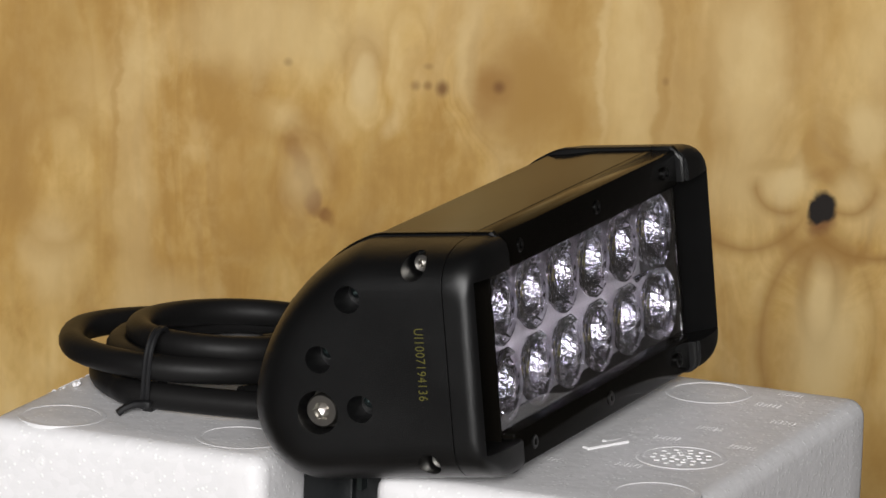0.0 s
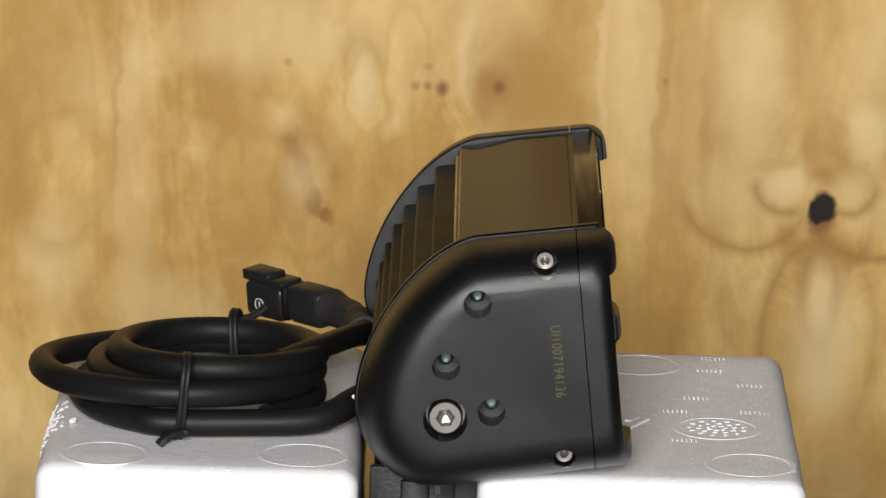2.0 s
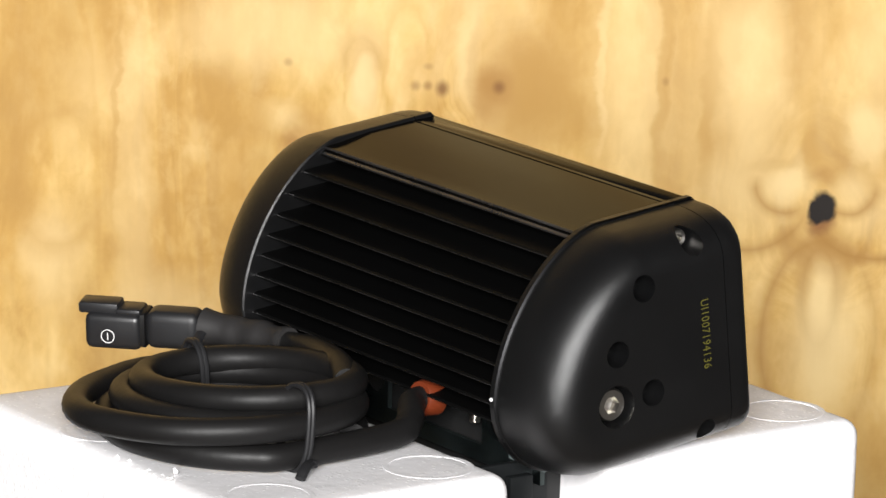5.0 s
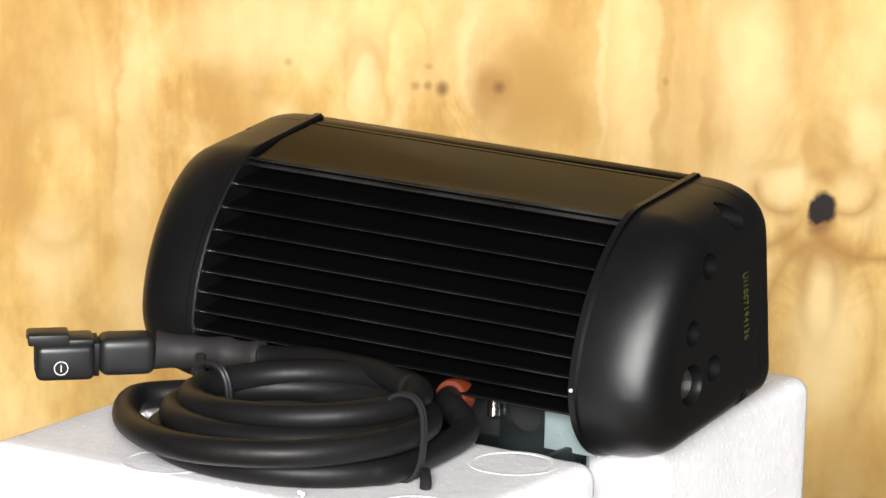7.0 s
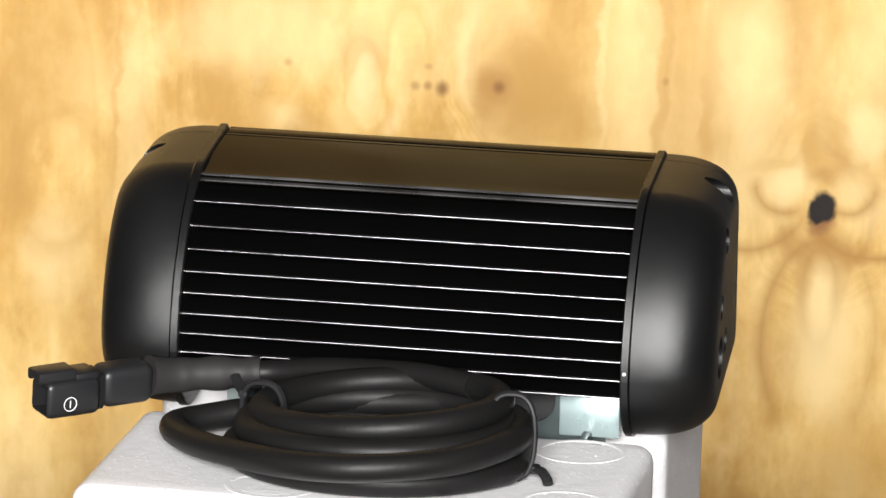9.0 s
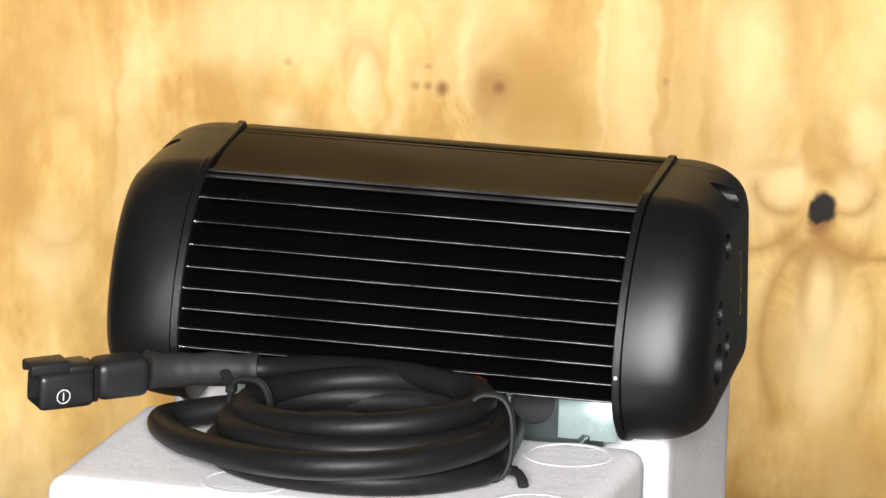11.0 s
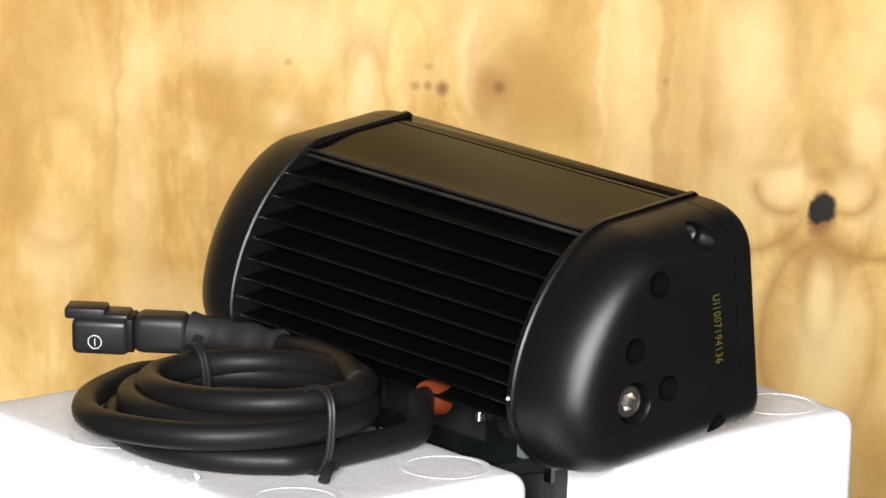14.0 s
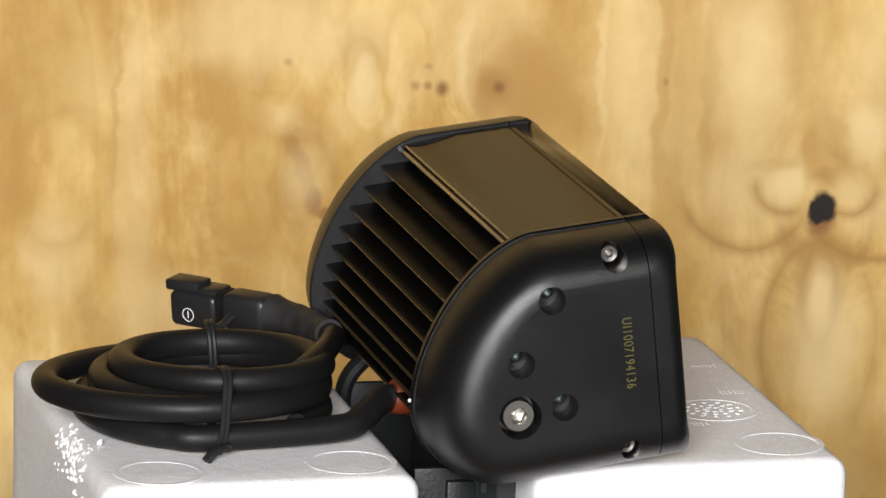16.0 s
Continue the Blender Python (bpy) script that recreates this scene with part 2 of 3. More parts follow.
STAINS.append((-0.0498, -0.0196, 0.0041, 0.0076, 0.5, RED))
STAINS.append((-0.0916, -0.0081, 0.0205, 0.0468, 0.4, TAN))
STAINS.append((0.0653, 0.029, 0.0439, 0.0234, 0.6, TAN))
STAINS.append((0.0724, 0.0826, 0.0175, 0.0439, 0.4, TAN))
STAINS.append((0.1049, 0.0657, 0.0263, 0.117, 0.5, PALE))
STAINS.append((0.186, 0.0053, 0.0175, 0.0146, 0.7, PALE))
STAINS.append((0.2229, 0.0302, 0.0205, 0.0263, 0.7, PALE))
STAINS.append((0.1996, 0.0296, 0.0088, 0.0263, 0.4, TAN))
STAINS.append((0.2063, -0.0634, 0.0117, 0.0468, 0.5, PALE))
STAINS.append((0.23, -0.1357, 0.0351, 0.0439, 0.6, TAN))
STAINS.append((0.1669, 0.0436, 0.076, 0.1228, 0.3, PALE))
STAINS.append((0.0584, 0.0645, 0.0673, 0.0643, 0.32, TAN))
STAINS.append((0.0587, 0.0526, 0.0263, 0.0234, 0.3, BROWN))
STAINS.append((0.1693, 0.0586, 0.0175, 0.0702, 0.35, PALE))
STAINS.append((-0.1316, -0.0725, 0.0351, 0.0351, 0.4, PALE))
STAINS.append((-0.0195, 0.0356, 0.0088, 0.0117, 0.6, PALE))
STAINS.append((-0.0778, 0.0326, 0.0175, 0.0146, 0.5, PALE))
STAINS.append((0.1942, 0.019, 0.0064, 0.0263, 0.5, TAN))
STAINS.append((0.2082, 0.0194, 0.0064, 0.0263, 0.45, TAN))
STAINS.append((0.1949, -0.0425, 0.007, 0.0322, 0.5, TAN))
STAINS.append((0.2142, -0.042, 0.007, 0.0322, 0.5, TAN))
STAINS.append((0.1739, 0.0146, 0.0175, 0.0058, 0.4, TAN))
STAINS.append((0.2237, 0.0123, 0.0175, 0.0058, 0.4, TAN))
STAINS.append((0.0898, 0.0653, 0.0029, 0.0702, 0.4, PALE))
STAINS.append((0.1224, 0.0662, 0.0026, 0.0702, 0.35, TAN))
STAINS.append((0.0263, 0.0666, 0.0047, 0.0351, 0.28, BROWN))
STAINS.append((-0.1581, 0.0349, 0.0023, 0.0877, 0.4, TAN))
STAINS.append((0.1195, 0.0650, 0.0042, 0.0900, 0.55, TAN))
STAINS.append((0.1440, 0.0450, 0.0052, 0.0900, 0.55, TAN))
STAINS.append((0.0620, 0.0500, 0.0320, 0.0360, 0.75, TAN))
STAINS.append((0.0380, 0.0560, 0.0110, 0.0150, 0.60, BROWN))
STAINS.append((-0.0700, 0.0120, 0.0075, 0.0100, 0.55, BROWN))
STAINS.append((-0.0612, -0.0080, 0.0060, 0.0130, 0.95, RED))
STAINS.append((-0.0530, -0.0165, 0.0066, 0.0080, 0.85, RED))
RINGS = []
RINGS.append((-0.0344, 0.0486, 0.0117, 0.0219, 0.32, HONEY))
RINGS.append((-0.0728, 0.0014, 0.0292, 0.038, 0.45, HONEY))
RINGS.append((-0.0947, -0.0022, 0.0161, 0.0322, 0.4, TAN))
RINGS.append((-0.0114, 0.0626, 0.0132, 0.0351, 0.35, HONEY))
RINGS.append((-0.1853, -0.0047, 0.0263, 0.0351, 0.4, TAN))
RINGS.append((0.2164, 0.0479, 0.0263, 0.0439, 0.35, HONEY))
RINGS.append((0.166, 0.0674, 0.0205, 0.0585, 0.3, TAN))
PIN_KNOTS = []
PIN_KNOTS.append((-0.0068, 0.0532, 0.00409, 0.00409, 0.45))
PIN_KNOTS.append((-0.0004, 0.0534, 0.00351, 0.0038, 0.5))
PIN_KNOTS.append((0.0072, 0.0521, 0.00526, 0.00643, 0.8))
PIN_KNOTS.append((0.0363, 0.0535, 0.00497, 0.00526, 0.65))
PIN_KNOTS.append((-0.0726, 0.0639, 0.00351, 0.00351, 0.35))
PIN_KNOTS.append((0.1221, 0.0588, 0.00292, 0.00351, 0.3))
PIN_KNOTS.append((-0.0004, 0.0635, 0.00409, 0.00292, 0.3))

PLY = plywood_material()


# ---------------------------------------------------------------- mesh helpers
def part(name, bm, material, parent=None, label="", smooth=35):
    """Links a bmesh as one mesh object under a thing or a part."""
    bmesh.ops.recalc_face_normals(bm, faces=bm.faces[:])
    me = bpy.data.meshes.new(name)
    bm.to_mesh(me)
    bm.free()
    return linked(name, me, material, parent, label, smooth)


def linked(name, me, material, parent=None, label="", smooth=35):
    if smooth:
        me.shade_smooth()
        me.set_sharp_from_angle(angle=radians(smooth))
    if not me.materials:
        me.materials.append(material)
    ob = new(name, me)
    ob.parent = parent
    if label:
        tagged(ob, label)
    return ob


def metal_faces(ob, where, material=None):
    """Bare metal on the faces whose middle passes the test."""
    ob.data.materials.append(material or BARE)
    for face in ob.data.polygons:
        if where(face.center):
            face.material_index = 1
    return ob


def thing(name, m, label, category, group="", kind=""):
    ob = new(name)
    ob.empty_display_size = 0.02
    ob.matrix_world = m
    return tagged(ob, label, category, group, kind)


def box(lo, hi, bevel=0.0, seg=2):
    bm = bmesh.new()
    bmesh.ops.create_cube(bm, size=1.0)
    for v in bm.verts:
        for k in range(3):
            v.co[k] = lo[k] + (v.co[k] + 0.5) * (hi[k] - lo[k])
    if bevel:
        bmesh.ops.bevel(bm, geom=bm.edges[:], offset=bevel, segments=seg, profile=0.5, affect="EDGES")
    return bm


def moved(bm, m):
    bmesh.ops.transform(bm, matrix=m, verts=bm.verts[:])
    return bm


def join(*bms):
    """One bmesh out of several."""
    out = bmesh.new()
    for b in bms:
        me = bpy.data.meshes.new("tmp")
        b.to_mesh(me)
        out.from_mesh(me)
        bpy.data.meshes.remove(me)
        b.free()
    return out


def loft(rings, close_ends=True, closed=True):
    """Skin over rings of points with equal counts."""
    bm = bmesh.new()
    rows = [[bm.verts.new(p) for p in ring] for ring in rings]
    n = len(rows[0])
    for a, b in zip(rows, rows[1:]):
        for i in range(n if closed else n - 1):
            j = (i + 1) % n
            bm.faces.new((a[i], a[j], b[j], b[i]))
    if close_ends:
        bm.faces.new(rows[0][::-1])
        bm.faces.new(rows[-1])
    return bm


def turned(profile, seg=32):
    """A body of revolution round z from (radius, height) pairs."""
    return loft([[(r * math.cos(2 * math.pi * k / seg), r * math.sin(2 * math.pi * k / seg), h) for k in range(seg)]
                 for r, h in profile])


def smooth_path(points, step=10):
    """Catmull-Rom through the points."""
    p = [Vector(q) for q in points]
    p = [2 * p[0] - p[1]] + p + [2 * p[-1] - p[-2]]
    out = []
    for a, b, c, d in zip(p, p[1:], p[2:], p[3:]):
        for k in range(step):
            t = k / step
            out.append(0.5 * ((2 * b) + (c - a) * t + (2 * a - 5 * b + 4 * c - d) * t * t + (3 * b - a - 3 * c + d) * t ** 3))
    out.append(p[-2])
    return out


def tube(path, radius, seg=16, flat=1.0, closed=False):
    """A round (or flattened) tube along a path, carried without twist."""
    rings, side = [], None
    n = len(path)
    for i, q in enumerate(path):
        ahead = (path[(i + 1) % n] - path[i - 1]) if closed else (path[min(i + 1, n - 1)] - path[max(i - 1, 0)])
        ahead.normalize()
        if side is None:
            side = ahead.cross(Vector((0.01, 0.02, 1))).normalized()
        side = (side - ahead * side.dot(ahead)).normalized()
        up = side.cross(ahead)
        rings.append([q + side * (radius * math.cos(a) * flat) + up * (radius * math.sin(a))
                      for a in (2 * math.pi * k / seg for k in range(seg))])
    if closed:
        rings.append(rings[0])
        bm = loft(rings, False)
        bmesh.ops.remove_doubles(bm, verts=bm.verts[:], dist=1e-7)
        return bm
    return loft(rings)


def cut(bm, cutters):
    """The body with the cutters taken out."""
    def temp(b):
        bmesh.ops.recalc_face_normals(b, faces=b.faces[:])
        me = bpy.data.meshes.new("tmp")
        b.to_mesh(me)
        b.free()
        return new("tmp", me)
    body = temp(bm)
    tools = [temp(c) for c in cutters]
    for tool in tools:
        mod = body.modifiers.new("cut", "BOOLEAN")
        mod.operation, mod.object, mod.solver = "DIFFERENCE", tool, "EXACT"
    bpy.context.view_layer.update()
    done = bpy.data.meshes.new_from_object(body.evaluated_get(bpy.context.evaluated_depsgraph_get()))
    out = bmesh.new()
    out.from_mesh(done)
    for ob in (body, *tools):
        me = ob.data
        bpy.data.objects.remove(ob)
        bpy.data.meshes.remove(me)
    bpy.data.meshes.remove(done)
    return out


# ---------------------------------------------------------------- the room
def slab(name, lo, hi, material, label, category):
    ob = part(name, box(lo, hi), material, smooth=0)
    return tagged(ob, label, category, kind="structure")


WALL_Y = 1.0
slab("wall_north_plain", (-3.0, WALL_Y + 0.022, -0.9), (3.0, WALL_Y + 0.12, 2.5), PLASTER, "plain dark wall behind the plywood sheet", "wall")
slab("wall_north", (-0.88, WALL_Y, -0.9), (0.34, WALL_Y + 0.018, 0.95), PLY, "pale yellow knotty plywood sheet wall", "wall")
slab("wall_east", (3.0, -3.5, -0.9), (3.1, WALL_Y + 0.12, 2.5), PLASTER, "plain painted side wall of the workshop", "wall")
slab("wall_west", (-3.1, -3.5, -0.9), (-3.0, WALL_Y + 0.12, 2.5), PLASTER, "plain painted side wall of the workshop", "wall")
# unseen wall; its opening is added to suit the key light
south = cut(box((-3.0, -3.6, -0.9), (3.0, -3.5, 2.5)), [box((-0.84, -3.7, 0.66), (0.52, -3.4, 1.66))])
tagged(part("wall_south", south, PLASTER, smooth=0), "plain unseen wall with an added opening for the key light", "wall", kind="structure")
slab("floor", (-3.1, -3.6, -1.0), (3.1, WALL_Y + 0.12, -0.9), CONCRETE, "bare grey concrete workshop floor", "floor")
slab("ceiling", (-3.1, -3.6, 2.5), (3.1, WALL_Y + 0.12, 2.6), PLASTER, "plain painted workshop ceiling", "ceiling")
slab("ground", (-400, -400, -1.12), (400, 400, -1.02), CONCRETE, "flat grey ground outside the workshop", "ground")
bench = part("workbench", join(box((-0.45, -0.35, -0.04), (0.45, 0.35, 0.0), 0.003),
                               *[box((x - 0.03, y - 0.03, -0.9), (x + 0.03, y + 0.03, -0.042)) for x in (-0.4, 0.4) for y in (-0.3, 0.3)]), BENCH, smooth=0)
tagged(bench, "plain wooden workbench under the foam blocks", "workbench")


# ---------------------------------------------------------------- foam blocks
REST = pose(0, 0, 0, 0, 0, YAW)
MOVERS = []


def foam_block(lo, hi, rings, marks, label):
    base = REST @ Matrix.Translation(((lo[0] + hi[0]) / 2, (lo[1] + hi[1]) / 2, 0))
    ob = thing("foam_block", base, label, "foam block", "pair of foam blocks")
    cx, cy = (lo[0] + hi[0]) / 2, (lo[1] + hi[1]) / 2
    w, d = (hi[0] - lo[0]) / 2, (hi[1] - lo[1]) / 2
    bm = box((-w, -d, 0), (w, d, TOP), 0.0062, 5)
    bmesh.ops.subdivide_edges(bm, edges=[e for e in bm.edges if e.calc_length() > 0.03], cuts=14, use_grid_fill=True)
    for v in bm.verts:
        n = noise.noise(v.co * 40) * 0.0003
        v.co += Vector((v.co.x / w, v.co.y / d, (v.co.z - TOP / 2) / TOP * 0.4)) * n
    part("body", bm, FOAM, ob, smooth=60)
    for x, y, r, dimpled in rings:
        prof = [(r - 0.0016, -0.0015), (r - 0.0012, 0.0001), (r - 0.0002, 0.00022), (r + 0.0009, 0.0001), (r + 0.0015, -0.0015)]
        seg = 48
        ring = loft([[((q) * math.cos(2 * math.pi * k / seg), q * math.sin(2 * math.pi * k / seg), h) for k in range(seg)]
                     for q, h in prof], False)
        part("moulded_ring", moved(ring, Matrix.Translation((x - cx, y - cy, TOP))), FOAM, ob)
        # the ejector's dimpled face inside the ring
        dots = [moved(box((-0.0009, -0.0006, -0.001), (0.0009, 0.0006, 0.00028), 0.0002, 1),
                      pose(x - cx + a * math.cos(b), y - cy + a * math.sin(b), TOP, 0, 0, random.uniform(0, 90)))
                for a in (0.003, 0.0062, 0.0095) for b in [2 * math.pi * (k + a * 40) / (5 + int(a * 900)) for k in range(5 + int(a * 900))] if a < r - 0.003]
        if dimpled:
            tagged(part("dimpled_disc", join(*dots), FOAM, ob), kind="stuff")
    for x, y in marks:
        dots = [box((x - cx + i * 0.0016 - 0.004, y - cy + j * 0.0016 - 0.0016, TOP - 0.001), (x - cx + i * 0.0016 - 0.0035, y - cy + j * 0.0016 - 0.0011, TOP + 0.0001))
                for i in range(6) for j in range(3)]
        tagged(part("vent_mark", join(*dots), FOAM, ob, smooth=0), kind="stuff")
    MOVERS.append((ob, base))
    return ob


foam_block((-0.127, -0.085, 0), (-0.0195, 0.094, TOP), [(-0.1045, -0.0665, 0.0145, False), (-0.0385, -0.0620, 0.0145, False), (-0.1085, 0.030, 0.0145, False), (-0.040, 0.068, 0.0145, False)],
           [], "white polystyrene foam block with moulded rings, under the coiled cable")
foam_block((0.020, -0.0832, 0), (0.1295, 0.0965, TOP), [(0.1020, -0.0120, 0.0145, True), (0.0775, 0.0750, 0.0145, False), (0.1115, -0.0590, 0.0145, False)],
           [(0.096, 0.028), (0.088, 0.009), (0.090, -0.030), (0.1155, 0.048), (0.104, 0.086), (0.115, 0.010), (0.102, 0.068), (0.063, -0.036)], "white polystyrene foam block with moulded rings, under the lamp bar")


tab = join(box((-0.009, -0.0028, -0.001), (0.009, 0.0010, 0.0007), 0.0004, 1), box((0.002, 0.0008, -0.001), (0.009, 0.0040, 0.0007), 0.0004, 1))
part("moulded_tab", moved(tab, pose(0.0728 - 0.07475, -0.0095 - 0.00665, TOP, 0, 0, 62)), FOAM, MOVERS[-1][0])


# ---------------------------------------------------------------- lamp bar
BAR = REST @ pose(0.06435, 0.0046, TOP + 0.0445, 0, -6.5, 0)
bar = thing("led_light_bar", BAR, "black finned LED light bar with two rows of clear lenses", "light bar")
MOVERS.append((bar, BAR))


def outline(inset=0.0, front=None, n=10, corner=(0.0042, 1)):
    """The cap's outline (front, up): flat top, bottom and front, a round back."""
    i = inset
    f = i if front is None else front
    pts = []

    def arc(cx, cz, a, b, a0, a1, steps, p=2.0):
        for k in range(steps + 1):
            t = radians(a0 + (a1 - a0) * k / steps)
            c, s = math.cos(t), math.sin(t)
            pts.append((cx + a * math.copysign(abs(c) ** (2 / p), c), cz + b * math.copysign(abs(s) ** (2 / p), s)))

    r = 0.004
    arc(0.0015 - f - r, -0.0402 + i + r, r, r, 0, -90, 5)
    arc(-0.062, -0.014, 0.026 - i, 0.0278 - i, -90, -180, n)
    arc(-0.042, -0.014, 0.046 - i, 0.0545 - i, 180, 90, 2 * n, 1.62)
    c, steps = corner
    arc(0.0015 - f - c, 0.041 - i - c, c, c, 90, 0, steps)
    return pts


def ring_at(pts, y):
    return [(x, y, z) for x, z in pts]


def lip_cutter(side):
    """Hollows the cap's front towards the window, between the corner tabs."""
    plan = ((-0.0105, 0.070), (-0.0105, 0.0812), (-0.0075, 0.0915), (0.0006, 0.1030), (0.02, 0.1030), (0.02, 0.070))
    return loft([[(x, side * y, z) for x, y in plan] for z in (-0.0290, 0.0285)])


def end_cap(side):
    """A cast end cap: a rim, and a dome that ends in a flat face."""
    holder = part("end_cap", cap_mesh(side, False), POWDER, bar, "satin black cast end cap with bolt recesses")
    for strip, half in ((False, 0), (True, 1), (True, -1)):
        body = loft([ring_at(outline(0.0006), side * 0.0765), ring_at(outline(0.0), side * 0.0770),
                     ring_at(outline(0.0), side * 0.0793), ring_at(outline(0.0006), side * 0.0799)])
        body = cut(parted(body, strip), [lip_cutter(side)] if strip else [])
        bmesh.ops.delete(body, geom=[v for v in body.verts if v.co.z * half < 0], context="VERTS")
        rim = part("rim", body, POWDER, holder, smooth=30)
        metal_faces(rim, lambda c: 0.0793 < abs(c.y) < 0.0799 or (strip and c.x > -0.003 and c.z > 0.034 and abs(c.y) > 0.0772), EDGE)
    part("front_strip", cut(cap_mesh(side, True), [lip_cutter(side)]), POWDER, holder)
    return holder


HOLES = ((-0.0436, 0.0236, 0.0046), (-0.0557, 0.0035, 0.0046), (-0.0422, -0.0130, 0.0046))
BOLT = (-0.0575, -0.0143, 0.0073)
SCREWS = ((-0.0206, 0.0338, 0.0043), (-0.0198, -0.0318, 0.0038))
SEAM = -0.0098


def parted(bm, strip):
    """Keeps what lies before the seam (the strip) or behind it, with a hairline gap."""
    at, way = (SEAM + 0.00018, 1.0) if strip else (SEAM - 0.00018, -1.0)
    bmesh.ops.bisect_plane(bm, geom=bm.verts[:] + bm.edges[:] + bm.faces[:], plane_co=(at, 0, 0), plane_no=(-way, 0, 0), clear_outer=True, clear_inner=False)
    bmesh.ops.holes_fill(bm, edges=[e for e in bm.edges if e.is_boundary], sides=0)
    return bm


def cap_mesh(side, strip):
    outer, inner = outline(0.0010, -0.0012, corner=(0.0065, 5)), outline(0.0165, 0.0060, corner=(0.0065, 5))
    inner = [(x if x > -0.03 else -0.03 + 0.94 * (x + 0.03), z) for x, z in inner]
    rings = [ring_at(outer, side * 0.0785)]
    for k in range(0, 17):
        a = radians(90) * (k / 16) ** 1.25
        s = 1 - math.cos(a) ** 0.80
        rings.append([(ox + (ix - ox) * s, side * (0.0800 + (0.0258 + 0.0014 * min(1.0, max(0.0, -ox / 0.05))) * math.sin(a) ** 0.78), oz + (iz - oz) * s)
                      for (ox, oz), (ix, iz) in zip(outer, inner)])
    bm = loft(rings)
    bmesh.ops.recalc_face_normals(bm, faces=bm.faces[:])
    parted(bm, strip)
    if strip:
        return bm
    cutters = []
    for x, z, r in (*HOLES, BOLT, *SCREWS):
        deep = 0.0900 if (x, z, r) in SCREWS else 0.0955
        c = turned([(r, 0), (r, 0.04)], 28)
        cutters.append(moved(c, Matrix.Translation((x, side * deep, z)) @ Matrix.Rotation(radians(-90 * side), 4, "X")))
    return cut(bm, cutters)


def socket_screw(name, m, r, h, parent, washer=0.0, material=None):
    """A cap screw with a hexagon socket, its axis along z."""
    seg = 30
    head = bmesh.new()
    ring = lambda rad, z: [head.verts.new((rad * math.cos(2 * math.pi * k / seg), rad * math.sin(2 * math.pi * k / seg), z)) for k in range(seg)]
    hexa = lambda rad, z: [head.verts.new((x, y, z)) for x, y in hex_points(rad, seg)]
    rows = [ring(r, 0), ring(r, h * 0.86), ring(r * 0.9, h), hexa(r * 0.56, h), hexa(r * 0.50, h * 0.45), ring(r * 0.1, h * 0.3)]
    for a, b in zip(rows, rows[1:]):
        for i in range(seg):
            j = (i + 1) % seg
            head.faces.new((a[i], a[j], b[j], b[i]))
    head.faces.new(rows[-1])
    bms = [head]
    if washer:
        bms.append(turned([(washer, -0.0012), (washer, -0.0002), (washer * 0.94, 0.0002)], 30))
    return part(name, moved(join(*bms), m), material or STEEL, parent, "dull black socket screw" if material else "bright steel socket screw")


def hex_points(rad, seg):
    out = []
    for k in range(seg):
        a = 2 * math.pi * k / seg
        s = math.cos(math.pi / 6) / math.cos((a % (math.pi / 3)) - math.pi / 6)
        out.append((rad * s * math.cos(a), rad * s * math.sin(a)))
    return out


for side in (-1, 1):
    cap = end_cap(side)
    out = Matrix.Rotation(radians(-90 * side), 4, "X")
    socket_screw("cap_bolt", Matrix.Translation((BOLT[0], side * 0.0978, BOLT[1])) @ out, 0.0057, 0.0062, cap, 0.0069)
    for x, z, r in SCREWS:
        socket_screw("cap_screw", Matrix.Translation((x, side * 0.0910, z)) @ out, 0.0030, 0.0050, cap)
    for x, z, r in HOLES:
        part("threaded_insert", moved(turned([(0.0024, 0.0), (0.0024, 0.0030), (0.0016, 0.0034), (0.0014, 0.001)], 20),
                                      Matrix.Translation((x, side * 0.0955, z + 0.0012)) @ out), GREY_ZINC, cap)


def prism(pts, half):
    return loft([ring_at(pts, -half), ring_at(pts, half)])


